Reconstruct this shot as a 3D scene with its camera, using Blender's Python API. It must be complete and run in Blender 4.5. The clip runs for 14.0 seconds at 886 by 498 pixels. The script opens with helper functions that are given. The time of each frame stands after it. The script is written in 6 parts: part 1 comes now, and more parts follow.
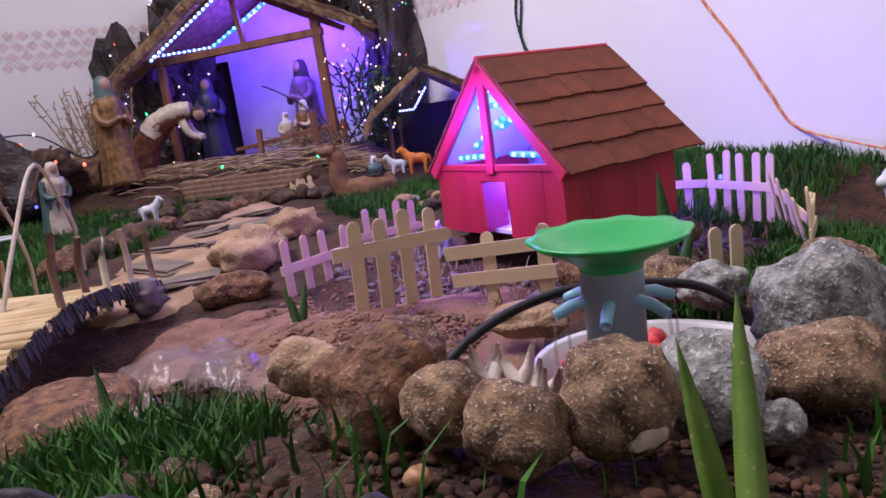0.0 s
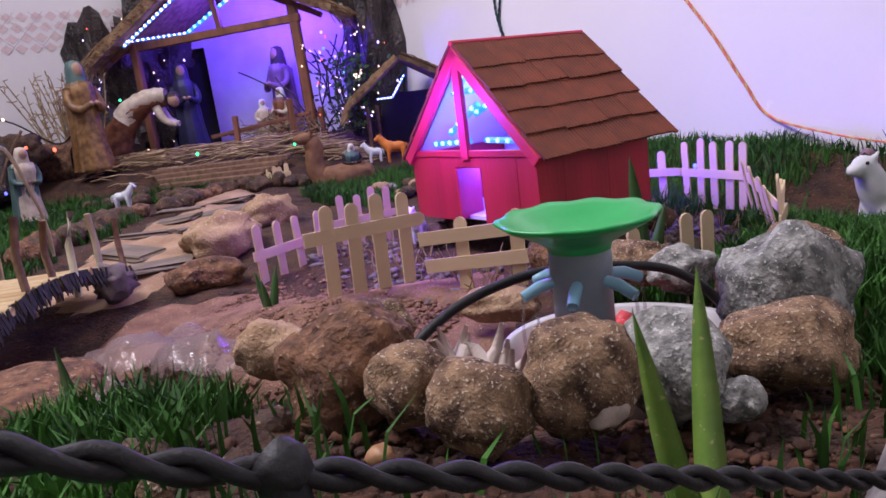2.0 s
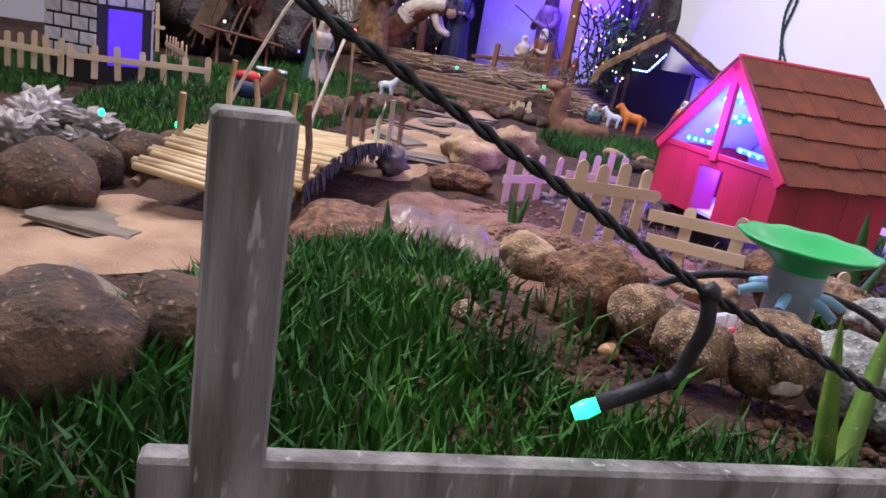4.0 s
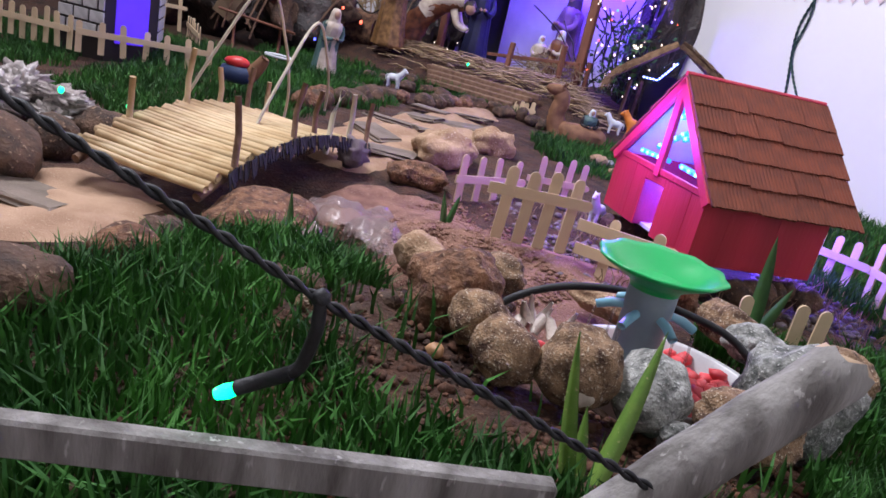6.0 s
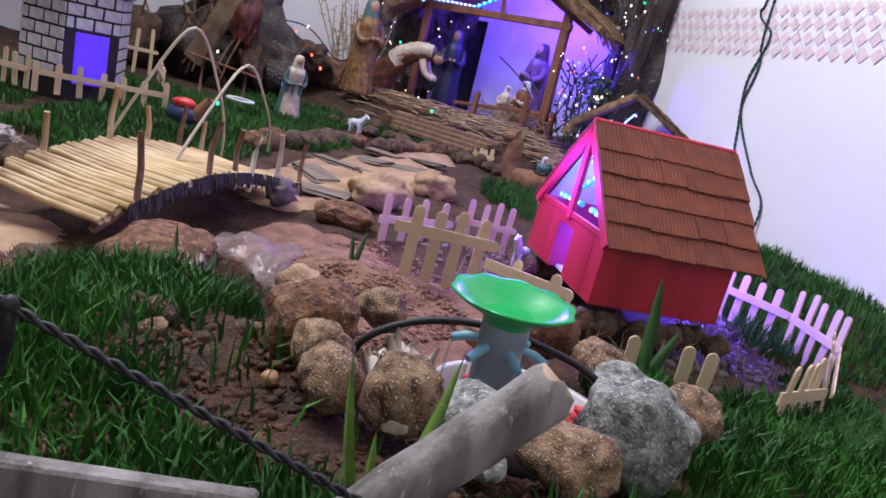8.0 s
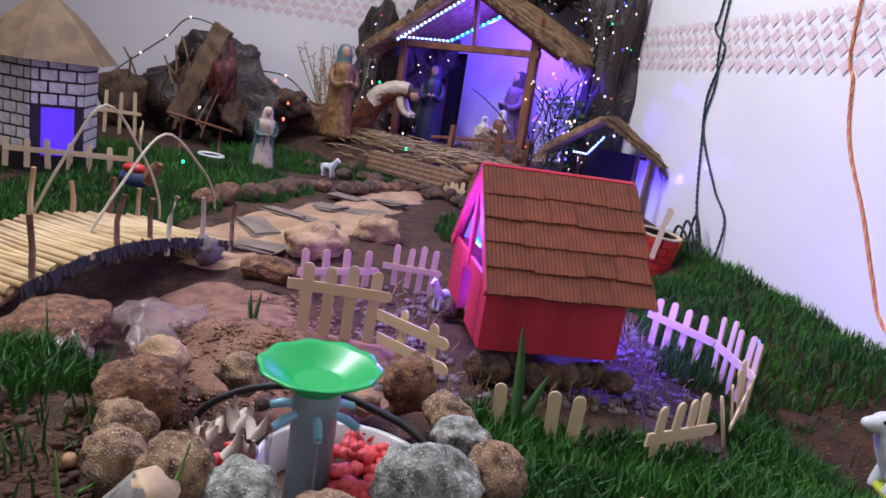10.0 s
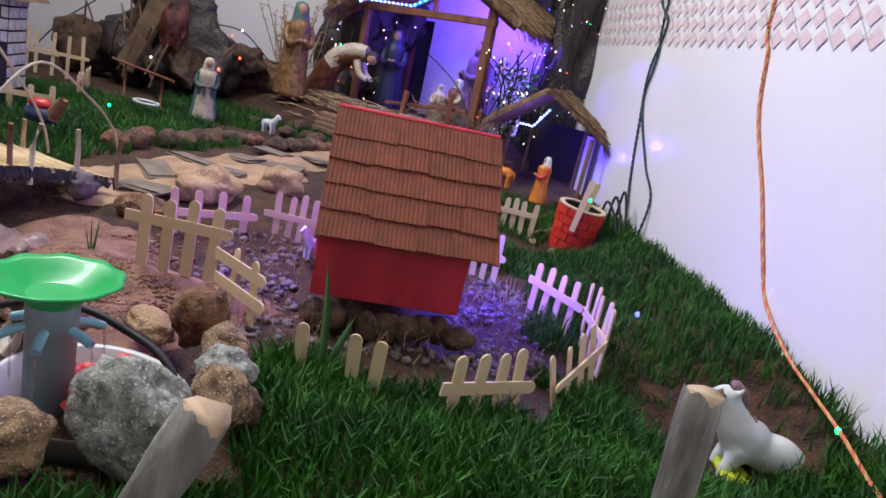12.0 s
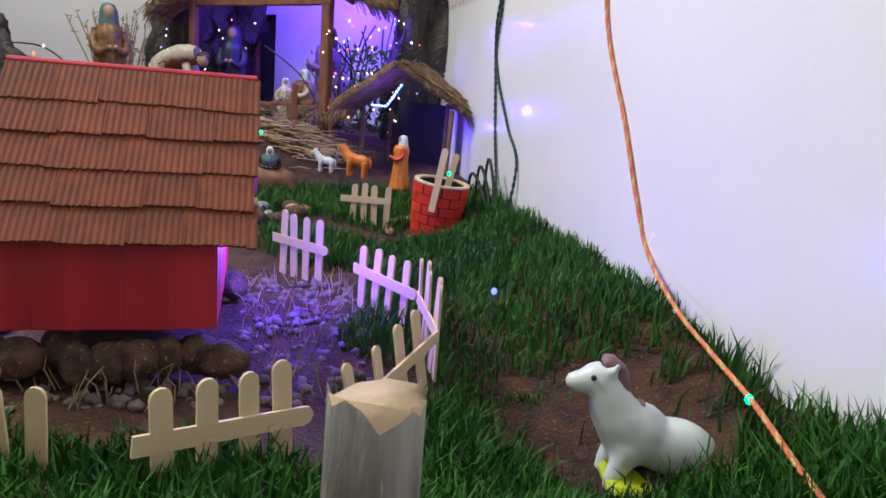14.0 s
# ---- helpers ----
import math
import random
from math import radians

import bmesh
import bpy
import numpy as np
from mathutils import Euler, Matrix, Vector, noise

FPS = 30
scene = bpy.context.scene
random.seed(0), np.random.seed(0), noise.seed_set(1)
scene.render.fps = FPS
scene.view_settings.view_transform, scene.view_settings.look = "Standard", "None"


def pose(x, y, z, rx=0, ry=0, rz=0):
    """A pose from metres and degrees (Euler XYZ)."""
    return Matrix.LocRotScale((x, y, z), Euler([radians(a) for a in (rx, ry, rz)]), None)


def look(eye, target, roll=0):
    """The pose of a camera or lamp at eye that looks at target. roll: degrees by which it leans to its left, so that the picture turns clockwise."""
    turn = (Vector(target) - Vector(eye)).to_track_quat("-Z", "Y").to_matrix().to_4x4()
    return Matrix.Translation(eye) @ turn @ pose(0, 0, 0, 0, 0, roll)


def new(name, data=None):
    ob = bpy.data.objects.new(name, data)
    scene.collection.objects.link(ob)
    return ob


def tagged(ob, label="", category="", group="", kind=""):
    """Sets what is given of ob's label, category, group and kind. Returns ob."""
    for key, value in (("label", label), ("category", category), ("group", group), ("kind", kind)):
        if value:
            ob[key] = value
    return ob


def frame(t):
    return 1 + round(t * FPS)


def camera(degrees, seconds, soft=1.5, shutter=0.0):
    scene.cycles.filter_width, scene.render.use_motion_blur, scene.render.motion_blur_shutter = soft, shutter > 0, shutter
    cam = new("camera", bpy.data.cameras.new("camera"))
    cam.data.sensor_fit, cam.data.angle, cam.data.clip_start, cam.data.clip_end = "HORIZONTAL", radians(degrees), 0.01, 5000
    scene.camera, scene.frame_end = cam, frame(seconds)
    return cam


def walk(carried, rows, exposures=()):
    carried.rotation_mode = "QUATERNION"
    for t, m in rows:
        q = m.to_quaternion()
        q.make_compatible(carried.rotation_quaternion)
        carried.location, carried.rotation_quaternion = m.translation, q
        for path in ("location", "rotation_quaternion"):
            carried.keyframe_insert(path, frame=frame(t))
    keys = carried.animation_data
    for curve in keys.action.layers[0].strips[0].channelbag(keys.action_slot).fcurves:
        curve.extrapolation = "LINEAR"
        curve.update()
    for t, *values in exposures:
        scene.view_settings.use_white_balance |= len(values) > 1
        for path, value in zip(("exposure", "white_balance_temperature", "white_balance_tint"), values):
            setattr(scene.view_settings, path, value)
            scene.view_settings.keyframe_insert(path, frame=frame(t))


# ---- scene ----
cam = camera(64.8, 14.0, soft=1.6, shutter=0.0)
PATH = [
    (0, (0.1184, -0.0338, 0.1782), (-0.2058, 1.8980, -0.2256), -8.04),
    (0.5, (0.1268, -0.0314, 0.1752), (-0.1774, 1.9026, -0.2336), -8.80),
    (1, (0.1230, -0.0319, 0.1740), (-0.1838, 1.9010, -0.2381), -8.41),
    (1.5, (0.1280, -0.0343, 0.1754), (-0.1481, 1.9019, -0.2424), -8.05),
    (2, (0.1243, -0.0316, 0.1710), (-0.1481, 1.9016, -0.2635), -7.53),
    (2.5, (0.1094, -0.0445, 0.1767), (-0.2200, 1.8854, -0.2322), -6.32),
    (3, (0.1159, -0.1022, 0.1788), (-0.3551, 1.7801, -0.3060), -0.85),
    (3.5, (0.1006, -0.1425, 0.1921), (-0.5314, 1.6801, -0.3357), 5.57),
    (4, (0.0953, -0.1680, 0.1918), (-0.6219, 1.6026, -0.4003), 9.81),
    (6.5, (0.2261, -0.1243, 0.2415), (-0.6080, 1.5807, -0.3887), 13.42),
    (7, (0.2217, -0.1115, 0.2508), (-0.6001, 1.6225, -0.3130), 15.13),
    (7.5, (0.2652, -0.0867, 0.2408), (-0.4797, 1.6879, -0.3033), 13.57),
    (8, (0.3057, -0.0929, 0.2423), (-0.5625, 1.6350, -0.2683), 13.92),
    (10.5, (0.4872, 0.0025, 0.3174), (-0.5086, 1.6722, -0.1519), 8.57),
    (11, (0.5308, 0.0163, 0.3002), (-0.4413, 1.7181, -0.0985), 9.17),
    (11.5, (0.5850, 0.0794, 0.3123), (-0.3868, 1.7858, -0.0671), 10.31),
    (12, (0.5984, 0.1069, 0.2968), (-0.4130, 1.7502, -0.2293), 12.48),
    (12.5, (0.6329, 0.1567, 0.3210), (-0.3546, 1.8238, -0.1746), 12.01),
    (13, (0.6333, 0.1829, 0.2783), (-0.3757, 1.8111, -0.2967), 11.86),
    (13.5, (0.6236, 0.2582, 0.2479), (-0.3695, 1.9282, -0.2261), 9.34),
    (14, (0.6193, 0.3540, 0.2253), (-0.2326, 2.1068, -0.2241), 5.05),
]
walk(cam, [(t, look(eye, target, roll)) for t, eye, target, roll in PATH], [(0, 0.0, 6350, 22), (2.5, 0.0, 6300, 20), (4, 0.36, 6150, 14), (8, 0.22, 6050, 10), (11, 0.15, 6250, 6), (13, 0.15, 6650, -3), (14, 0.2, 6750, -7)])

# ---- room light ----
world = bpy.data.worlds.new("room_air")
scene.world = world
world.use_nodes = True
world.node_tree.nodes["Background"].inputs[0].default_value = (0.75, 0.72, 0.85, 1)
world.node_tree.nodes["Background"].inputs[1].default_value = 0.006


def lamp(name, kind, place, power, color, size=0.02, target=None):
    data = bpy.data.lights.new(name, kind)
    data.energy, data.color = power, color
    ob = new(name, data)
    if kind == "AREA":
        data.shape, data.size, data.size_y = "RECTANGLE", size, size * 0.35
        ob.matrix_basis = look(place, target)
    else:
        data.shadow_soft_size = size
        ob.location = place
    return ob


# Unseen key light, placed to suit how the walls and house are shaded.
lamp("wall_tube_light", "AREA", (-0.95, 0.50, 1.70), 46.0, (0.99, 0.955, 1.0), 1.1, (1.15, 0.62, 0.2))
# Weak unseen fill, added behind the camera to lift the front faces.
lamp("ceiling_tube_light", "AREA", (0.35, -0.8, 1.9), 1.5, (0.97, 0.93, 1.0), 1.0, (0.3, 0.7, 0))
VIOLET = (0.11, 0.05, 1.0)


# ---- materials ----
def material(name, base, rough=0.6, metal=0.0, second=None, scale=60.0, bump=0.2, fine=400.0, third=None, spots=0.0,
             emit=None, strength=0.0, alpha=1.0, transmission=0.0, coat=0.0, random_tint=0.0, wave=None, stretch=None, bump_distance=0.002):
    m = bpy.data.materials.new(name)
    m.use_nodes = True
    nt = m.node_tree
    N, L = nt.nodes, nt.links
    b = N["Principled BSDF"]
    b.inputs["Roughness"].default_value = rough
    b.inputs["Metallic"].default_value = metal
    b.inputs["Transmission Weight"].default_value = transmission
    b.inputs["Alpha"].default_value = alpha
    b.inputs["Coat Weight"].default_value = coat
    if emit:
        b.inputs["Emission Color"].default_value = (*emit, 1)
        b.inputs["Emission Strength"].default_value = strength
    tex = N.new("ShaderNodeTexCoord")
    mp = N.new("ShaderNodeMapping")
    L.new(tex.outputs["Object"], mp.inputs[0])
    if stretch:
        mp.inputs["Scale"].default_value = stretch
    vec = mp.outputs[0]
    n1 = N.new("ShaderNodeTexNoise")
    n1.inputs["Scale"].default_value, n1.inputs["Detail"].default_value = scale, 6
    L.new(vec, n1.inputs[0])
    ramp = N.new("ShaderNodeValToRGB")
    second = second or tuple(c * 0.75 for c in base)
    ramp.color_ramp.elements[0].position, ramp.color_ramp.elements[1].position = 0.36, 0.64
    ramp.color_ramp.elements[0].color, ramp.color_ramp.elements[1].color = (*second, 1), (*base, 1)
    L.new(n1.outputs[0], ramp.inputs[0])
    color = ramp.outputs[0]
    n2 = N.new("ShaderNodeTexNoise")
    n2.inputs["Scale"].default_value, n2.inputs["Detail"].default_value = fine, 4
    L.new(vec, n2.inputs[0])
    if third:
        r2 = N.new("ShaderNodeValToRGB")
        r2.color_ramp.elements[0].position, r2.color_ramp.elements[1].position = 0.62 - spots, 0.68 - spots * 0.8
        r2.color_ramp.elements[0].color, r2.color_ramp.elements[1].color = (0, 0, 0, 1), (1, 1, 1, 1)
        L.new(n2.outputs[0], r2.inputs[0])
        mx = N.new("ShaderNodeMix")
        mx.data_type = "RGBA"
        L.new(r2.outputs[0], mx.inputs[0])
        L.new(color, mx.inputs[6])
        mx.inputs[7].default_value = (*third, 1)
        color = mx.outputs[2]
    if random_tint:
        info = N.new("ShaderNodeObjectInfo")
        geo = N.new("ShaderNodeNewGeometry")
        add = N.new("ShaderNodeMath")
        add.operation = "ADD"
        L.new(info.outputs["Random"], add.inputs[0])
        L.new(geo.outputs["Random Per Island"], add.inputs[1])
        mr = N.new("ShaderNodeMapRange")
        mr.inputs[2].default_value = 2.0
        mr.inputs[3].default_value, mr.inputs[4].default_value = 1 - random_tint, 1 + random_tint
        L.new(add.outputs[0], mr.inputs[0])
        hsv = N.new("ShaderNodeHueSaturation")
        L.new(mr.outputs[0], hsv.inputs["Value"])
        L.new(color, hsv.inputs["Color"])
        color = hsv.outputs[0]
    L.new(color, b.inputs["Base Color"])
    height = n2.outputs[0]
    if wave:
        w = N.new("ShaderNodeTexWave")
        w.bands_direction = wave[0]
        w.inputs["Scale"].default_value, w.inputs["Distortion"].default_value = wave[1], wave[2]
        L.new(vec, w.inputs[0])
        ma = N.new("ShaderNodeMath")
        ma.operation = "ADD"
        L.new(w.outputs[1], ma.inputs[0])
        L.new(n2.outputs[0], ma.inputs[1])
        height = ma.outputs[0]
    if bump:
        bn = N.new("ShaderNodeBump")
        bn.inputs["Strength"].default_value, bn.inputs["Distance"].default_value = bump, bump_distance
        L.new(height, bn.inputs["Height"])
        L.new(bn.outputs[0], b.inputs["Normal"])
    rr = N.new("ShaderNodeMapRange")
    rr.inputs[3].default_value, rr.inputs[4].default_value = max(0.03, rough - 0.1), min(1, rough + 0.12)
    L.new(n1.outputs[0], rr.inputs[0])
    L.new(rr.outputs[0], b.inputs["Roughness"])
    return m


M = {}
M["soil"] = material("soil", (0.078, 0.034, 0.018), 0.95, second=(0.028, 0.012, 0.007), scale=38, fine=260, third=(0.15, 0.085, 0.05), spots=0.0, bump=0.9, bump_distance=0.006)
M["crumb"] = material("soil crumbs", (0.090, 0.037, 0.018), 0.95, second=(0.026, 0.011, 0.006), scale=50, random_tint=0.5, bump=0.5)
M["sand"] = material("sand", (0.43, 0.28, 0.18), 0.95, second=(0.30, 0.18, 0.11), scale=25, fine=700, third=(0.52, 0.38, 0.26), bump=0.7)
M["sandy_earth"] = material("sandy earth", (0.29, 0.155, 0.105), 0.95, second=(0.16, 0.075, 0.05), scale=35, fine=420, third=(0.45, 0.30, 0.22), bump=0.8, bump_distance=0.004)
M["grass"] = material("grass", (0.032, 0.135, 0.008), 0.7, second=(0.011, 0.062, 0.004), scale=14, random_tint=0.55, bump=0)
M["aloe"] = material("aloe leaf", (0.16, 0.27, 0.045), 0.4, second=(0.09, 0.19, 0.03), scale=60, bump=0.15, third=(0.35, 0.36, 0.15), spots=-0.02)
M["leaf"] = material("dark leaf", (0.05, 0.13, 0.035), 0.45, scale=40, bump=0.15)
M["stick"] = material("pale craft stick wood", (0.70, 0.55, 0.36), 0.6, second=(0.58, 0.43, 0.26), scale=30, fine=500, random_tint=0.12, bump=0.12, stretch=(1, 1, 0.2))
M["cane"] = material("dry cane", (0.60, 0.45, 0.25), 0.55, second=(0.46, 0.31, 0.15), scale=40, fine=600, random_tint=0.22, bump=0.2)
M["twig"] = material("brown twig", (0.22, 0.13, 0.08), 0.75, second=(0.13, 0.07, 0.04), scale=90, bump=0.4)
M["hoop"] = material("bare willow hoop", (0.52, 0.46, 0.33), 0.55, scale=50, bump=0.15)
M["red"] = material("red painted board", (0.46, 0.018, 0.040), 0.55, second=(0.30, 0.010, 0.022), scale=18, fine=260, bump=0.25, stretch=(1, 1, 0.12))
M["trim"] = material("bright red painted edge", (0.60, 0.03, 0.075), 0.5, second=(0.48, 0.02, 0.055), scale=30, bump=0.2)
M["shingle"] = material("brown painted cardboard shingle", (0.175, 0.043, 0.020), 0.85, second=(0.115, 0.028, 0.014), scale=40, fine=500, random_tint=0.16, bump=0.25, bump_distance=0.0010)
M["rock_brown"] = material("brown speckled rock", (0.35, 0.222, 0.125), 0.9, second=(0.070, 0.034, 0.018), scale=105, fine=620, third=(0.55, 0.46, 0.34), spots=0.03, bump=0.9, bump_distance=0.0025, random_tint=0.15)
M["rock_grey"] = material("grey weathered stone", (0.40, 0.40, 0.37), 0.85, second=(0.10, 0.105, 0.095), scale=115, fine=400, third=(0.56, 0.56, 0.52), spots=0.03, bump=1.0, bump_distance=0.0025, random_tint=0.12)
M["rock_dark"] = material("dark earthy stone", (0.120, 0.066, 0.040), 0.85, second=(0.035, 0.020, 0.013), scale=48, fine=240, third=(0.26, 0.17, 0.11), bump=0.9, bump_distance=0.003, random_tint=0.2)
M["rock_red"] = material("reddish brown rock", (0.25, 0.125, 0.065), 0.9, second=(0.07, 0.030, 0.018), scale=90, fine=260, third=(0.36, 0.24, 0.15), spots=0.0, bump=1.0, bump_distance=0.004)
M["rock_tan"] = material("tan sandy rock", (0.46, 0.31, 0.19), 0.9, second=(0.30, 0.18, 0.10), scale=45, fine=350, third=(0.66, 0.52, 0.36), bump=0.9, bump_distance=0.003)
M["red_bark"] = material("red brown glossy bark", (0.17, 0.050, 0.036), 0.35, second=(0.075, 0.020, 0.016), scale=30, fine=160, bump=0.6, bump_distance=0.004)
M["pebble_orange"] = material("smooth orange pebble", (0.52, 0.30, 0.15), 0.5, second=(0.40, 0.21, 0.10), scale=25, bump=0.2)
M["slate"] = material("flat grey paving slate", (0.21, 0.165, 0.13), 0.85, second=(0.13, 0.10, 0.075), scale=30, bump=0.6)
M["green"] = material("green plastic", (0.004, 0.37, 0.085), 0.36, second=(0.003, 0.33, 0.072), scale=30, bump=0.05, coat=0.15)
M["pvc"] = material("grey plastic pipe", (0.24, 0.30, 0.33), 0.35, second=(0.19, 0.24, 0.27), scale=40, bump=0.1)
M["clip"] = material("pale blue plastic", (0.25, 0.50, 0.62), 0.3, second=(0.2, 0.43, 0.56), scale=40, bump=0.05)
M["cable"] = material("black rubber cable", (0.008, 0.008, 0.009), 0.6, scale=80, bump=0.3)
M["cable_green"] = material("dark green twisted flex", (0.012, 0.05, 0.045), 0.45, scale=80, bump=0.2)
M["cord_orange"] = material("orange twisted cord", (0.75, 0.22, 0.10), 0.6, second=(0.6, 0.13, 0.06), scale=150, bump=0.3)
M["cord_yellow"] = material("yellow twisted cord", (0.75, 0.48, 0.16), 0.6, scale=150, bump=0.3)
M["wall"] = material("glossy white wall tile", (0.84, 0.82, 0.835), 0.22, second=(0.80, 0.78, 0.80), scale=3, fine=20, bump=0.03, coat=0.3)
M["wall_matte"] = material("plain painted wall", (0.72, 0.70, 0.68), 0.7, scale=3, bump=0.1)
M["band_pink"] = material("pink printed diamond", (0.75, 0.61, 0.62), 0.3, second=(0.68, 0.53, 0.545), scale=120, bump=0.05)
M["band_line"] = material("grey tile line", (0.46, 0.42, 0.43), 0.4, scale=60, bump=0.05)
M["ceiling"] = material("white ceiling", (0.78, 0.77, 0.75), 0.8, scale=4, bump=0.1)
M["thatch"] = material("dry straw thatch", (0.30, 0.19, 0.10), 0.85, second=(0.14, 0.08, 0.04), scale=60, random_tint=0.45, bump=0.4)
M["straw"] = material("straw", (0.46, 0.34, 0.19), 0.8, second=(0.25, 0.17, 0.09), scale=60, random_tint=0.4, bump=0.2)
M["wood"] = material("reddish brown wood", (0.22, 0.085, 0.045), 0.65, second=(0.13, 0.045, 0.025), scale=40, fine=300, bump=0.3, stretch=(1, 1, 0.3))
M["wood_grey"] = material("weathered grey wood", (0.30, 0.285, 0.265), 0.85, second=(0.105, 0.095, 0.085), scale=75, fine=260, third=(0.36, 0.345, 0.32), spots=-0.02, bump=0.8, stretch=(1, 1, 0.22))
M["wood_cut"] = material("fresh cut wood end", (0.55, 0.40, 0.26), 0.8, scale=90, bump=0.3)
M["cave"] = material("crumpled dark rock paper", (0.034, 0.022, 0.019), 0.42, second=(0.012, 0.009, 0.009), scale=14, fine=120, third=(0.11, 0.06, 0.045), bump=0.9, bump_distance=0.006)
M["backing"] = material("white paper backing", (0.72, 0.70, 0.74), 0.7, second=(0.6, 0.58, 0.62), scale=12, fine=70, bump=0.2)
M["brick_red"] = material("bright red painted brick", (0.66, 0.045, 0.022), 0.5, second=(0.55, 0.03, 0.016), scale=60, random_tint=0.1, bump=0.15)
M["mortar"] = material("black painted joint", (0.02, 0.012, 0.012), 0.7, scale=60, bump=0.2)
M["brick_white"] = material("white painted brick", (0.62, 0.60, 0.60), 0.6, random_tint=0.1, scale=60, bump=0.15)
M["card"] = material("brown card", (0.185, 0.12, 0.065), 0.75, second=(0.11, 0.068, 0.04), scale=25, bump=0.3)
M["pink"] = material("pink aquarium stone", (0.72, 0.09, 0.10), 0.5, second=(0.55, 0.05, 0.06), scale=60, random_tint=0.3, bump=0.2)
M["shell"] = material("chalky white shell", (0.66, 0.58, 0.50), 0.6, second=(0.5, 0.42, 0.35), scale=60, bump=0.4)
M["violet_stone"] = material("small pale gravel", (0.20, 0.16, 0.16), 0.8, random_tint=0.4, scale=60, bump=0.4)
M["tub"] = material("white plastic tub", (0.70, 0.70, 0.71), 0.3, scale=20, bump=0.05)
M["dark_cloth"] = material("dark sheet", (0.03, 0.028, 0.035), 0.8, scale=40, bump=0.5)
M["white_toy"] = material("white painted plastic", (0.70, 0.72, 0.72), 0.35, second=(0.60, 0.64, 0.66), scale=40, bump=0.1)
M["cream"] = material("cream painted plaster", (0.60, 0.52, 0.42), 0.5, second=(0.44, 0.35, 0.27), scale=60, bump=0.3)
M["gold_robe"] = material("gold brown painted robe", (0.30, 0.16, 0.06), 0.45, second=(0.12, 0.06, 0.022), scale=70, fine=300, bump=0.4, metal=0.15)
M["rust_robe"] = material("rust painted robe", (0.24, 0.085, 0.035), 0.5, second=(0.10, 0.035, 0.02), scale=70, bump=0.4)
M["blue_robe"] = material("dark blue painted robe", (0.022, 0.024, 0.07), 0.5, scale=70, bump=0.3)
M["mauve_robe"] = material("mauve painted robe", (0.22, 0.12, 0.22), 0.5, scale=70, bump=0.3)
M["skin"] = material("painted plaster face", (0.42, 0.25, 0.17), 0.5, scale=60, bump=0.1)
M["hair"] = material("dark painted hair", (0.035, 0.022, 0.02), 0.6, scale=90, bump=0.4)
M["teal"] = material("teal painted cloth", (0.08, 0.15, 0.14), 0.5, scale=60, bump=0.3)
M["terracotta"] = material("brown clay", (0.23, 0.11, 0.05), 0.7, second=(0.15, 0.065, 0.03), scale=60, bump=0.5)
M["orange_toy"] = material("orange painted plastic", (0.72, 0.24, 0.035), 0.4, second=(0.55, 0.15, 0.02), scale=40, bump=0.15)
M["red_toy"] = material("red plastic", (0.6, 0.03, 0.03), 0.4, scale=40, bump=0.1)
M["navy_toy"] = material("dark blue plastic", (0.03, 0.05, 0.12), 0.4, scale=40, bump=0.1)
M["yellow_toy"] = material("yellow green plastic", (0.55, 0.62, 0.03), 0.4, scale=40, bump=0.1)
M["mane"] = material("purple brown mane", (0.23, 0.13, 0.16), 0.5, scale=80, bump=0.3)
M["black"] = material("black paint", (0.01, 0.01, 0.01), 0.5, bump=0)
# The door's violet glow is put in as emission; the card is no lamp.
M["violet_door"] = material("violet card with own glow", (0.11, 0.05, 0.55), 0.6, scale=30, bump=0.1, emit=(0.12, 0.03, 1.0), strength=0.5)
M["led_cyan"] = material("cyan diode", (0.3, 0.8, 1), 0.4, emit=(0.12, 0.62, 1.0), strength=6, bump=0)
M["led_white"] = material("violet white diode", (0.7, 0.6, 1), 0.4, emit=(0.58, 0.45, 1.0), strength=5, bump=0)
M["led_strip"] = material("lit diode strip", (0.1, 0.25, 0.8), 0.4, emit=(0.01, 0.30, 1.0), strength=1.1, bump=0)
M["led_green"] = material("green bulb", (0.1, 0.9, 0.4), 0.2, emit=(0.02, 1.0, 0.30), strength=3, bump=0)
M["led_red"] = material("red bulb", (0.9, 0.2, 0.1), 0.2, emit=(1.0, 0.12, 0.06), strength=3, bump=0)
M["led_warm"] = material("warm bulb", (0.9, 0.7, 0.5), 0.2, emit=(1.0, 0.75, 0.55), strength=3, bump=0)
M["led_blue"] = material("blue bulb", (0.2, 0.2, 0.9), 0.2, emit=(0.1, 0.12, 1.0), strength=3, bump=0)
M["film_white"] = material("crinkled cloudy plastic film", (0.60, 0.55, 0.52), 0.15, second=(0.40, 0.34, 0.31), scale=30, fine=90, bump=0.8, alpha=0.7, bump_distance=0.006)
M["film"] = material("clear wrinkled plastic sheet", (0.45, 0.34, 0.33), 0.16, second=(0.33, 0.24, 0.23), scale=18, fine=60, bump=0.6, alpha=0.24, bump_distance=0.006)


# ---- mesh helpers ----
def finish(name, bm, mats, smooth=True):
    me = bpy.data.meshes.new(name)
    bm.to_mesh(me)
    bm.free()
    for m in mats if isinstance(mats, (list, tuple)) else [mats]:
        me.materials.append(m)
    if smooth:
        for p in me.polygons:
            p.use_smooth = True
    return me


def thing(name, m=None, label="", category="", group="", kind="", data=None):
    ob = new(name, data)
    if m is not None:
        ob.matrix_basis = m if isinstance(m, Matrix) else Matrix.Translation(m)
    return tagged(ob, label, category, group, kind)


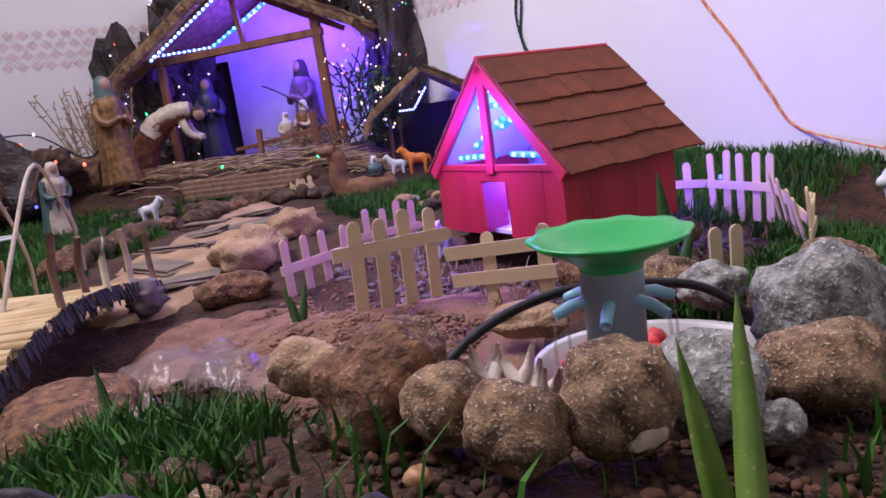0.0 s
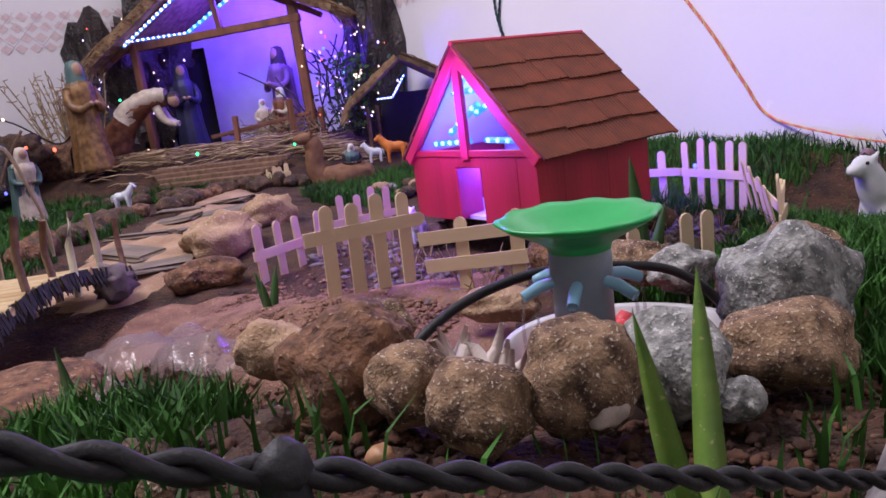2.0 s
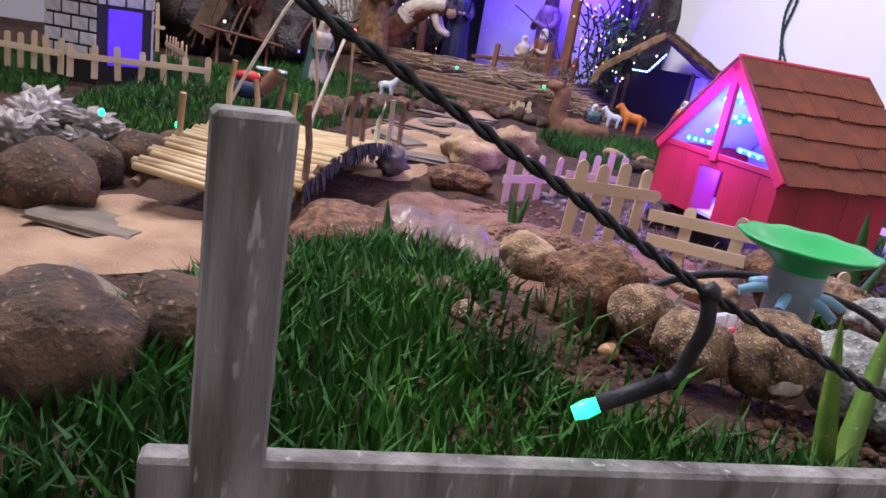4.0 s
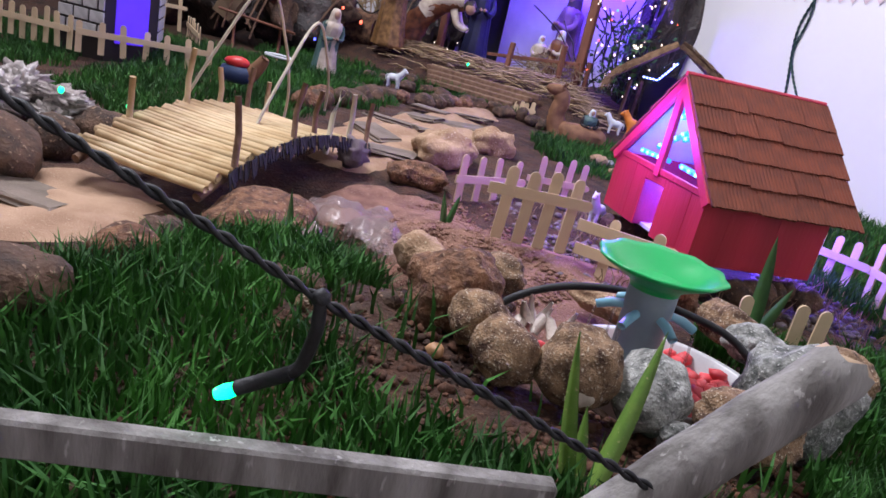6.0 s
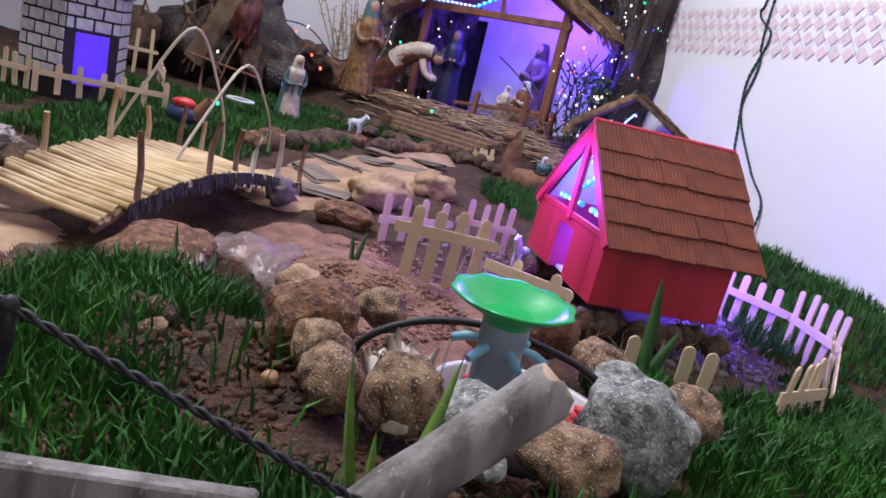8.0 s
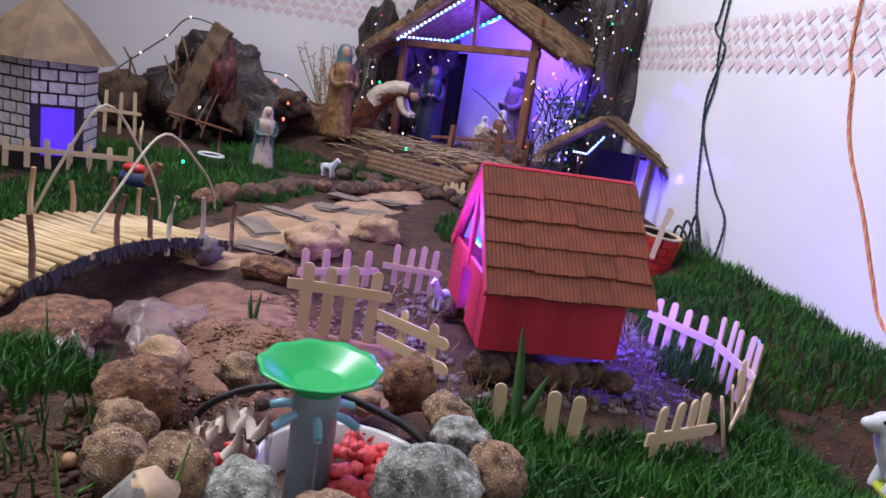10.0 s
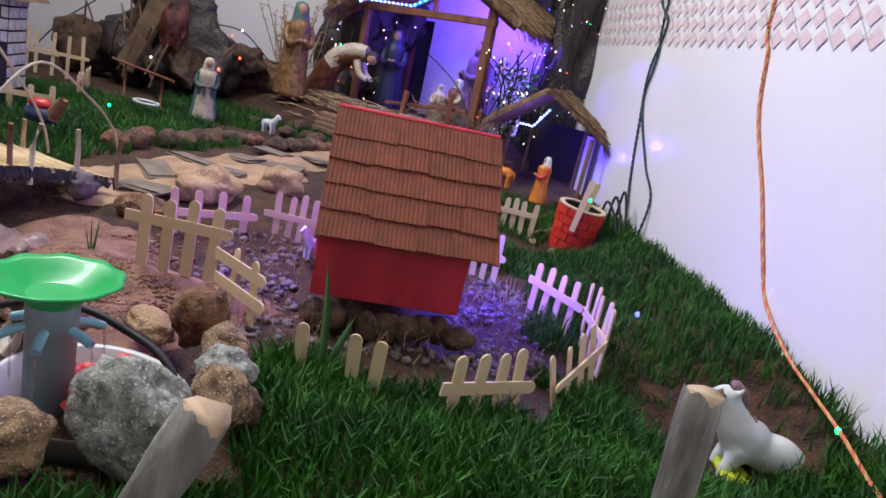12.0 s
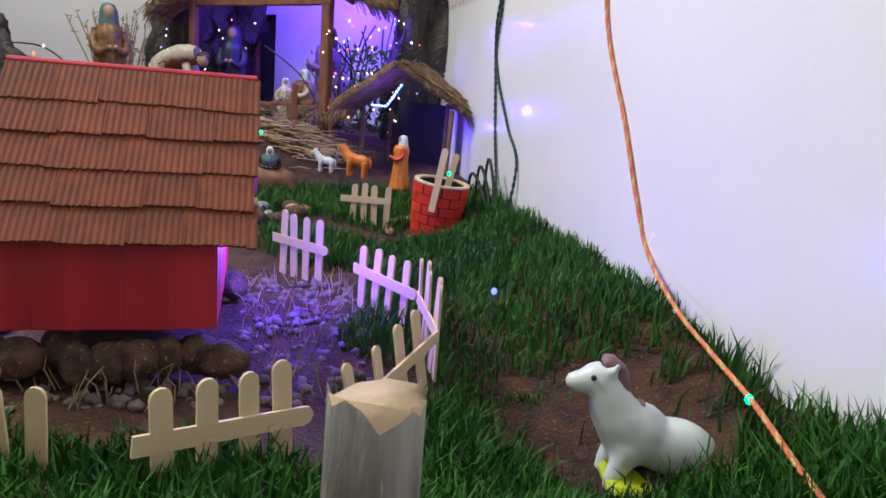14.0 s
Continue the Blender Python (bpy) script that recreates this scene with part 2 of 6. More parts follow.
def part(name, bm, mat, parent, label="", m=None, smooth=False):
    me = bm if isinstance(bm, bpy.types.Mesh) else finish(name, bm, mat, smooth)
    ob = new(name, me)
    ob.parent = parent
    if m is not None:
        ob.matrix_basis = m
    return tagged(ob, label)


def solid(name, bm, mat, m=None, label="", category="", group="", kind="", smooth=False):
    return thing(name, m, label, category, group, kind, finish(name, bm, mat, smooth))


def add(bm, maker, m=None, mi=0, **kw):
    before = len(bm.faces)
    r = maker(bm, matrix=m or Matrix(), **kw)
    bm.faces.ensure_lookup_table()
    for f in bm.faces[before:]:
        f.material_index = mi
    return r["verts"]


def box(bm, c, s, rot=None, mi=0, bevel=0.0):
    m = Matrix.Translation(c) @ (rot.to_4x4() if rot else Matrix()) @ Matrix.Diagonal((*s, 1))
    vs = add(bm, bmesh.ops.create_cube, m, mi, size=1)
    if bevel:
        es = list({e for v in vs for e in v.link_edges})
        r = bmesh.ops.bevel(bm, geom=es, offset=bevel, segments=1, affect="EDGES")
        for f in r["faces"]:
            f.material_index = mi
    return vs


def tube(bm, pts, radii, seg=8, mi=0, caps=True, wobble=0.0, rng=random):
    pts = [Vector(p) for p in pts]
    if not isinstance(radii, (list, tuple)):
        radii = [radii] * len(pts)
    rings, up = [], Vector((0.13, 0.21, 0.97))
    for i, p in enumerate(pts):
        d = (pts[min(i + 1, len(pts) - 1)] - pts[max(i - 1, 0)]).normalized()
        a = d.cross(up)
        if a.length < 1e-3:
            a = d.cross(Vector((1, 0, 0)))
        a.normalize()
        b = d.cross(a)
        rings.append([bm.verts.new(p + (a * math.cos(t) + b * math.sin(t)) * radii[i] * (1 + rng.uniform(-wobble, wobble)))
                      for t in (2 * math.pi * k / seg for k in range(seg))])
    for r0, r1 in zip(rings, rings[1:]):
        for k in range(seg):
            bm.faces.new((r0[k], r0[(k + 1) % seg], r1[(k + 1) % seg], r1[k])).material_index = mi
    if caps:
        bm.faces.new(rings[0]).material_index = mi
        bm.faces.new(rings[-1][::-1]).material_index = mi
    return rings


def lathe(bm, profile, seg=20, m=None, mi=0, ripple=0.0, waves=8, top=True, bottom=True):
    m = m or Matrix()
    rings = []
    for r, z in profile:
        rings.append([bm.verts.new(m @ Vector((r * (1 + ripple * math.cos(waves * t)) * math.cos(t), r * (1 + ripple * math.cos(waves * t)) * math.sin(t), z)))
                      for t in (2 * math.pi * k / seg for k in range(seg))])
    for r0, r1 in zip(rings, rings[1:]):
        for k in range(seg):
            bm.faces.new((r0[k], r0[(k + 1) % seg], r1[(k + 1) % seg], r1[k])).material_index = mi
    if bottom:
        bm.faces.new(rings[0][::-1]).material_index = mi
    if top:
        bm.faces.new(rings[-1]).material_index = mi


def blob(bm, c, r, rough=0.0, seed=0, sub=2, mi=0, rot=None, freq=1.6, power=1.0):
    before = len(bm.faces)
    vs = bmesh.ops.create_icosphere(bm, subdivisions=sub, radius=1)["verts"]
    off = Vector((seed * 3.7, seed * 1.3, seed * 2.1))
    for v in vs:
        n = v.co.normalized()
        k = 1 + rough * (noise.noise(n * freq + off) * 1.3 + 0.45 * noise.noise(n * freq * 2.7 + off) + 0.2 * noise.noise(n * freq * 6 + off))
        p = Vector((math.copysign(abs(n.x) ** power, n.x), math.copysign(abs(n.y) ** power, n.y), math.copysign(abs(n.z) ** power, n.z)))
        q = Vector((p.x * r[0] * k, p.y * r[1] * k, p.z * r[2] * k))
        v.co = Vector(c) + ((rot @ q) if rot else q)
    bm.faces.ensure_lookup_table()
    for f in bm.faces[before:]:
        f.material_index = mi
    return vs


def curve_points(pts, n=8):
    """A smooth line through points."""
    pts = [Vector(p) for p in pts]
    out = []
    for i in range(len(pts) - 1):
        a, b = pts[i], pts[i + 1]
        p0, p3 = pts[max(i - 1, 0)], pts[min(i + 2, len(pts) - 1)]
        for k in range(n):
            t = k / n
            out.append(0.5 * ((2 * a) + (b - p0) * t + (2 * p0 - 5 * a + 4 * b - p3) * t * t + (3 * a - p0 - 3 * b + p3) * t ** 3))
    return out + [pts[-1]]


def smooth(a, b, x):
    t = np.clip((x - a) / (b - a), 0, 1)
    return t * t * (3 - 2 * t)


def hill(x, y, cx, cy, rx, ry, angle=0.0):
    c, s = math.cos(angle), math.sin(angle)
    u, v = (x - cx) * c + (y - cy) * s, -(x - cx) * s + (y - cy) * c
    return np.exp(-((u / rx) ** 2 + (v / ry) ** 2))


def scatter(name, places, sizes, mat, label, category, seed, flat=0.8):
    """Many small lumps in one mesh, each turned, stretched and dented in its own way."""
    bm = bmesh.new()
    bmesh.ops.create_icosphere(bm, subdivisions=2, radius=1)
    base = np.array([v.co[:] for v in bm.verts])
    tri = np.array([[v.index for v in f.verts] for f in bm.faces])
    bm.free()
    r = np.random.default_rng(seed)
    n = len(places)
    a = r.uniform(0, 2 * np.pi, n)
    dent = 1 + r.normal(0, 0.17, (n, len(base)))
    q = base[None] * dent[:, :, None] * np.stack([r.uniform(0.9, 1.5, n), r.uniform(0.8, 1.1, n), flat * r.uniform(0.7, 1.1, n)], 1)[:, None] * np.array(sizes)[:, None, None]
    c, s = np.cos(a)[:, None], np.sin(a)[:, None]
    v = np.stack([q[..., 0] * c - q[..., 1] * s, q[..., 0] * s + q[..., 1] * c, q[..., 2]], -1) + np.array(places)[:, None]
    f = tri[None] + (np.arange(n) * len(base))[:, None, None]
    me = bpy.data.meshes.new(name)
    me.from_pydata(v.reshape(-1, 3).tolist(), [], f.reshape(-1, 3).tolist())
    me.materials.append(mat)
    for poly in me.polygons:
        poly.use_smooth = True
    return thing(name, None, label, category, kind="stuff", data=me)


# ---- the lie of the land ----
RW = np.array([0.642, -0.767])  # along the white wall
RN = np.array([-0.767, -0.642])  # off that wall, into the place
WALL_AT = np.array([-0.163, 1.905])


def off_wall(x, y):
    return (x - WALL_AT[0]) * RN[0] + (y - WALL_AT[1]) * RN[1]


def land(x, y):
    x, y = np.asarray(x, float), np.asarray(y, float)
    z = -0.012 + 0 * x
    z = z + 0.03 * smooth(0.10, -0.30, x) * smooth(0.55, 0.9, y)  # meadow on the stable's side
    z = z + 0.075 * smooth(1.40, 1.62, y) * smooth(-0.20, -0.45, x)  # stable's terrace
    z = z + 0.042 * smooth(0.20, 0.02, off_wall(x, y))  # bank along the wall
    z = z - 0.060 * hill(x, y, 0.53, 0.86, 0.15, 0.13)  # hollow
    z = z - 0.012 * hill(x, y, 0.08, 1.35, 0.12, 0.12)
    z = z + 0.034 * smooth(0.40, 0.24, y) * smooth(0.55, 0.3, x) * smooth(-0.24, -0.12, x)  # rise at the front edge
    z = z + 0.010 * hill(x, y, -0.10, 0.20, 0.14, 0.10)
    z = z - 0.040 * hill(x, y, 0.14, 0.36, 0.075, 0.075)  # pond
    z = z - 0.034 * hill(x, y, -0.22, 0.45, 0.20, 0.055, math.radians(-18))  # stream bed
    z = z + 0.022 * hill(x, y, -0.10, 0.50, 0.10, 0.06, math.radians(30))
    z = z + 0.02 * hill(x, y, 0.42, 0.48, 0.16, 0.12)
    return z


def ground_z(x, y):
    return float(land(x, y))


# ---- room ----
def slab(name, a, b, z0, z1, thick, mat, label):
    """An upright wall from a to b in the plan, thickened to its left."""
    a, b = Vector(a), Vector(b)
    d = (b - a).normalized()
    n = Vector((-d.y, d.x))
    bm = bmesh.new()
    lo = [bm.verts.new((p.x, p.y, z0)) for p in (a, b, b + n * thick, a + n * thick)]
    hi = [bm.verts.new((p.x, p.y, z1)) for p in (a, b, b + n * thick, a + n * thick)]
    bm.faces.new(lo[::-1])
    bm.faces.new(hi)
    for i in range(4):
        bm.faces.new((lo[i], lo[(i + 1) % 4], hi[(i + 1) % 4], hi[i]))
    return solid(name, bm, mat, None, label, "wall", kind="structure")


CORNER = Vector((-0.163 - 0.642 * 0.64, 1.905 + 0.767 * 0.64))
E1 = CORNER + Vector((0.642, -0.767)) * 3.4
W1 = CORNER + Vector((-0.767, -0.642)) * 3.2
S1 = E1 + Vector((-0.767, -0.642)) * 3.2
wall_east = slab("wall_east", E1, CORNER, -0.5, 2.2, -0.1, M["wall"], "glossy white tiled wall with a pink diamond band")
wall_west = slab("wall_west", CORNER, W1, -0.5, 2.2, -0.1, M["wall"], "glossy white tiled wall with a pink diamond band")
slab("wall_back", W1, S1, -0.5, 2.2, -0.1, M["wall_matte"], "plain pale painted wall closing the room")
slab("wall_side", S1, E1, -0.5, 2.2, -0.1, M["wall_matte"], "plain pale painted wall closing the room")
for nm, z, mt, lb in (("floor", -0.52, M["wall_matte"], "plain pale room floor"), ("ceiling", 2.2, M["ceiling"], "plain white ceiling")):
    bm = bmesh.new()
    mid = (CORNER + S1) / 2
    box(bm, (mid.x, mid.y, z), (3.5, 3.7, 0.04), Matrix.Rotation(math.atan2(-0.767, 0.642), 3, "Z"))
    solid(nm, bm, mt, None, lb, nm, kind="structure")


def diamond_band(host, origin, d, n, length, lift):
    """A strip of pink diamonds with thin crossing lines, 3 mm proud of the wall."""
    bm = bmesh.new()
    z0, z1, step = lift, lift + 0.112, 0.036
    d, n = Vector((*d, 0)), Vector((*n, 0))
    rows = 4
    h = (z1 - z0) / rows
    o = Vector((origin.x, origin.y, 0)) + n * 0.0015
    for i in range(int(length / step)):
        for j in range(rows):
            c = o + d * (i * step + (step / 2 if j % 2 else 0)) + Vector((0, 0, z0 + h * (j + 0.5)))
            k = 0.46
            vs = [bm.verts.new(c + d * (step * k)), bm.verts.new(c + Vector((0, 0, h * 0.5))), bm.verts.new(c - d * (step * k)), bm.verts.new(c - Vector((0, 0, h * 0.5)))]
            bm.faces.new(vs).material_index = 0
        if i % 2 == 0:
            for s in (1, -1):
                a = o + d * (i * step) + n * 0.0006 + Vector((0, 0, z0 if s > 0 else z1))
                b = a + d * (step * 3) + Vector((0, 0, s * (z1 - z0)))
                w = Vector((0, 0, 0.0007))
                f = bm.faces.new([bm.verts.new(p) for p in (a - w, b - w, b + w, a + w)])
                f.material_index = 1
    ob = part("tile_band", bm, [M["band_pink"], M["band_line"]], host, "pink diamond tile band with thin dark crossing lines")
    return ob


diamond_band(wall_east, CORNER, (0.642, -0.767), (-0.767, -0.642), 2.3, 0.406)
diamond_band(wall_west, CORNER, (-0.767, -0.642), (0.642, -0.767), 2.4, 0.422)

# ---- ground sheet ----
xs, ys = np.arange(-2.3, 1.75, 0.0125), np.arange(-0.7, 2.45, 0.0125)
X, Y = np.meshgrid(xs, ys, indexing="ij")
Z = land(X, Y)
rough = np.random.default_rng(3).normal(0, 1, X.shape)
for _ in range(2):
    rough = (rough + np.roll(rough, 1, 0) + np.roll(rough, -1, 0) + np.roll(rough, 1, 1) + np.roll(rough, -1, 1)) / 5
Z = Z + rough * 0.006


def sheet(name, keep, lift, mat, label, category, kind="structure", jitter=0.0, seed=1):
    nx, ny = X.shape
    idx = -np.ones(X.shape, int)
    mask = keep(X, Y)
    used = np.zeros(X.shape, bool)
    cell = mask[:-1, :-1] & mask[1:, :-1] & mask[1:, 1:] & mask[:-1, 1:]
    for a, b in ((0, 0), (1, 0), (1, 1), (0, 1)):
        used[a:nx - 1 + a, b:ny - 1 + b] |= cell
    idx[used] = np.arange(used.sum())
    edge = used & ~(np.roll(cell_pad(cell), 0, 0))
    extra = lift * np.where(edge, 0.0, 1.0)
    zz = Z + extra + jitter * np.random.default_rng(seed).normal(0, 1, X.shape)
    verts = np.stack([X[used], Y[used], zz[used]], 1).tolist()
    i, j = np.nonzero(cell)
    faces = np.stack([idx[i, j], idx[i + 1, j], idx[i + 1, j + 1], idx[i, j + 1]], 1).tolist()
    me = bpy.data.meshes.new(name)
    me.from_pydata(verts, [], faces)
    me.materials.append(mat)
    for p in me.polygons:
        p.use_smooth = True
    return thing(name, None, label, category, kind=kind, data=me)


def cell_pad(cell):
    """Inner points: all four cells round them kept."""
    out = np.zeros((cell.shape[0] + 1, cell.shape[1] + 1), bool)
    out[1:-1, 1:-1] = cell[:-1, :-1] & cell[1:, :-1] & cell[1:, 1:] & cell[:-1, 1:]
    return out


def wavy(x, y, s=0.02):
    return s * (np.sin(x * 37 + y * 11) + np.sin(y * 43 - x * 19)) * 0.5


def in_room(x, y):
    return (off_wall(x, y) > 0) & ((x - CORNER.x) * 0.642 + (y - CORNER.y) * -0.767 > 0)


def capsule(x, y, a, b, r):
    ax, ay, bx, by = *a, *b
    t = np.clip(((x - ax) * (bx - ax) + (y - ay) * (by - ay)) / ((bx - ax) ** 2 + (by - ay) ** 2), 0, 1)
    return np.hypot(x - ax - t * (bx - ax), y - ay - t * (by - ay)) < r + wavy(x, y)


def on_sand(x, y):
    return capsule(x, y, (-0.36, 0.22), (-0.52, 0.02), 0.12) | capsule(x, y, (-0.28, 0.24), (-0.36, 0.24), 0.05)


def on_path(x, y):
    return capsule(x, y, (-0.38, 0.72), (-0.40, 1.00), 0.10) | capsule(x, y, (-0.40, 1.0), (-0.50, 1.35), 0.07)


def on_earth(x, y):
    return capsule(x, y, (-0.20, 0.56), (0.02, 0.47), 0.09) | capsule(x, y, (-0.05, 0.55), (0.06, 0.60), 0.05)


ground = sheet("ground", lambda x, y: in_room(x, y) | (off_wall(x, y) > -0.03), 0.0, M["soil"], "reddish brown garden soil laid over the whole display", "ground")
sheet("sand_path", on_sand, 0.006, M["sand"], "trodden pale sand path before the cane bridge", "sand")
sheet("sand_path", on_path, 0.006, M["sand"], "pale sand path leading to the stable", "sand")
sheet("earth_bank", on_earth, 0.005, M["sandy_earth"], "pinkish sandy earth bank by the stream", "earth")

# ---- red house ----
HOUSE = pose(0.055, 0.704, 0.031, 0, 0, 41.5)  # origin under the front of the ridge; x runs back, y to the house's left
house = thing("house", HOUSE, "red painted wooden toy house with brown shingle roof, lit inside", "toy house")
HW, LEN, WH, RISE = 0.105, 0.163, 0.073, 0.108


def plank_wall(a, b, h0, h1, n, thick, name, label=""):
    """Upright boards side by side along a line of the plan."""
    a, b = Vector(a), Vector(b)
    d = (b - a) / n
    ang = math.atan2(d.y, d.x)
    for i in range(n):
        bm = bmesh.new()
        c = a + d * (i + 0.5)
        box(bm, (c.x, c.y, (h0 + h1) / 2), (d.length + 0.001, thick + 0.0008 * (i % 2), h1 - h0), Matrix.Rotation(ang, 3, "Z"), bevel=0.0003)
        part(name, bm, M["red"], house, label)


plank_wall((0.008, -HW), (LEN, -HW), 0, WH, 5, 0.004, "side_board")
plank_wall((0.008, HW), (LEN, HW), 0, WH, 5, 0.004, "side_board")
plank_wall((LEN, -HW), (LEN, HW), 0, WH - 0.002, 7, 0.004, "back_board")
plank_wall((0.006, -HW - 0.002), (0.006, -0.022), 0, WH, 3, 0.004, "front_board")
plank_wall((0.006, 0.024), (0.006, HW + 0.002), 0, WH, 3, 0.004, "front_board")
bm = bmesh.new()
box(bm, (0.006, 0.001, 0.066), (0.004, 0.046, 0.014), bevel=0.0005)
part("door_lintel", bm, M["red"], house)
bm = bmesh.new()
box(bm, (0.086, 0, 0.003), (0.148, 0.200, 0.004))
part("floor_board", bm, M["backing"], house, "pale floor lit violet")
bm = bmesh.new()
box(bm, (0.018, 0.020, 0.030), (0.036, 0.0025, 0.056), Matrix.Rotation(0.15, 3, "Z"), bevel=0.0004)
part("door", bm, M["trim"], house, "red door standing open inwards")
bm = bmesh.new()
for v in ((LEN - 0.02, -HW, WH), (LEN - 0.02, HW, WH), (LEN - 0.02, 0, WH + RISE - 0.014)):
    bm.verts.new(v)
bm.verts.ensure_lookup_table()
bm.faces.new(bm.verts)
r = bmesh.ops.extrude_face_region(bm, geom=list(bm.faces))
bmesh.ops.translate(bm, vec=(0.004, 0, 0), verts=[v for v in r["geom"] if isinstance(v, bmesh.types.BMVert)])
part("gable_back", bm, M["red"], house)
bm = bmesh.new()
f0 = [bm.verts.new(v) for v in ((LEN - 0.026, -HW + 0.008, 0.006), (LEN - 0.026, HW - 0.008, 0.006), (LEN - 0.026, HW - 0.008, WH), (LEN - 0.026, 0, WH + RISE - 0.012), (LEN - 0.026, -HW + 0.008, WH))]
bm.faces.new(f0)
bmesh.ops.solidify(bm, geom=list(bm.faces), thickness=0.002)
part("back_lining", bm, M["backing"], house, "white paper lining inside the house")
bm = bmesh.new()
box(bm, (0.004, 0, WH + RISE * 0.44), (0.006, 0.012, RISE * 0.98), bevel=0.0006)
part("gable_post", bm, M["trim"], house)
bm = bmesh.new()
box(bm, (0.005, 0, WH + 0.001), (0.005, 0.205, 0.007), bevel=0.0006)
part("gable_beam", bm, M["red"], house)
def ribbed(bm, width, length, thick, rng, side):
    """A sheet of corrugated card lying flat, its ribs running along y, its lower edge torn a little uneven."""
    n = max(4, int(width / 0.0012))
    wave = [0.00042 * math.sin(2 * math.pi * (k / n * width) / 0.0047 + 0.7) for k in range(n + 1)]
    torn = [rng.uniform(-0.0007, 0.0007) for _ in range(n + 1)]
    skew = rng.uniform(-0.0016, 0.0016)
    rows_ = []
    for y, z in ((-length / 2, -thick / 2), (-length / 2, thick / 2), (length / 2, thick / 2), (length / 2, -thick / 2)):
        line_ = []
        for k in range(n + 1):
            low = y * side > 0
            u = k / n
            line_.append(bm.verts.new((width * (u - 0.5), y + ((torn[k] + skew * (u - 0.5)) if low else 0), z + (wave[k] if z > 0 else 0))))
        rows_.append(line_)
    for r0, r1 in zip(rows_, rows_[1:] + rows_[:1]):
        for k in range(n):
            bm.faces.new((r0[k], r0[k + 1], r1[k + 1], r1[k]))
    bm.faces.new([r_[0] for r_ in rows_][::-1])
    bm.faces.new([r_[-1] for r_ in rows_])
    bmesh.ops.recalc_face_normals(bm, faces=bm.faces)


slope = math.atan2(RISE + 0.006, HW + 0.011)
SL = math.hypot(RISE + 0.006, HW + 0.011)
for s in (1, -1):
    rot = Matrix.Rotation(-s * slope, 3, "X")

    def on_roof(x, u, lift):
        """A place on this roof slope: x back, u down from the ridge, lift off it."""
        y, z = u * math.cos(slope) + lift * math.sin(slope), -u * math.sin(slope) + lift * math.cos(slope)
        return Vector((x, s * y, WH + RISE + 0.002 + z))

    bm = bmesh.new()
    box(bm, on_roof(0.096, SL / 2, 0), (0.188, SL, 0.003), rot)
    part("roof_board", bm, M["trim"], house)
    bm = bmesh.new()
    box(bm, on_roof(0.094, SL / 2 + 0.004, -0.0035), (0.160, SL - 0.022, 0.002), rot)
    part("roof_lining", bm, M["backing"], house, "white paper roof lining")
    bm = bmesh.new()
    box(bm, on_roof(0.003, SL / 2, -0.005), (0.006, SL, 0.012), rot, bevel=0.0006)
    part("bargeboard", bm, M["trim"], house, "bright red edge board")
    rng = random.Random(5 + s)
    rows = 5
    for k in range(rows):
        u0 = SL * k / rows
        x = 0.0
        edges = [0.0]
        while edges[-1] < 0.192:
            edges.append(edges[-1] + rng.uniform(0.03, 0.062))
        edges[-1] = 0.193
        for a, b in zip(edges, edges[1:]):
            if b - a < 0.006:
                continue
            bm = bmesh.new()
            ln = SL / rows + 0.005 + rng.uniform(0, 0.003)
            c = on_roof((a + b) / 2 + 0.0, u0 + ln / 2 - 0.0005, 0.0042 + 0.0004 * (k % 2) + rng.uniform(0, 0.0004))
            ribbed(bm, b - a - 0.0003, ln, 0.0022, rng, s)
            tilt = Matrix.Rotation(-s * (slope - 0.055), 3, "X") @ Matrix.Rotation(rng.uniform(-0.012, 0.012), 3, "Z")
            part("shingle", bm, M["shingle"], house, m=Matrix.Translation(c) @ tilt.to_4x4())
bm = bmesh.new()
tube(bm, [(0.0, 0, WH + RISE + 0.006), (0.19, 0, WH + RISE + 0.006)], 0.003, 8)
part("ridge_cap", bm, M["trim"], house, "bright red ridge strip")


def strip(parent, a, b, n, mat, r=0.0024, back=None, label="", wide=0.007, face=(-1, 0, 0)):
    """A lit strip between two places with its diodes."""
    a, b = Vector(a), Vector(b)
    bm = bmesh.new()
    tube(bm, [a, b], wide / 2, 6)
    st = part("light_strip", bm, back or M["led_strip"], parent, label or "blue lit diode strip")
    d = Vector(face)
    for i in range(n):
        bm = bmesh.new()
        blob(bm, a.lerp(b, (i + 0.5) / n) + d * wide * 0.5, (r, r, r), sub=1)
        part("diode", bm, mat, st, smooth=True)


strip(house, (0.022, 0.082, WH + 0.010), (0.022, 0.014, WH + 0.012), 5, M["led_cyan"])
strip(house, (0.022, -0.014, WH + 0.013), (0.022, -0.075, WH + 0.011), 4, M["led_cyan"])
strip(house, (0.030, 0.060, WH + 0.020), (0.030, 0.004, WH + 0.050), 4, M["led_cyan"])
strip(house, (0.030, 0.010, WH + 0.040), (0.030, -0.035, WH + 0.056), 3, M["led_cyan"])
strip(house, (0.026, 0.040, WH + 0.064), (0.026, -0.018, WH + 0.066), 4, M["led_cyan"])
strip(house, (0.026, 0.030, WH + 0.066), (0.026, 0.012, WH + 0.086), 2, M["led_cyan"])

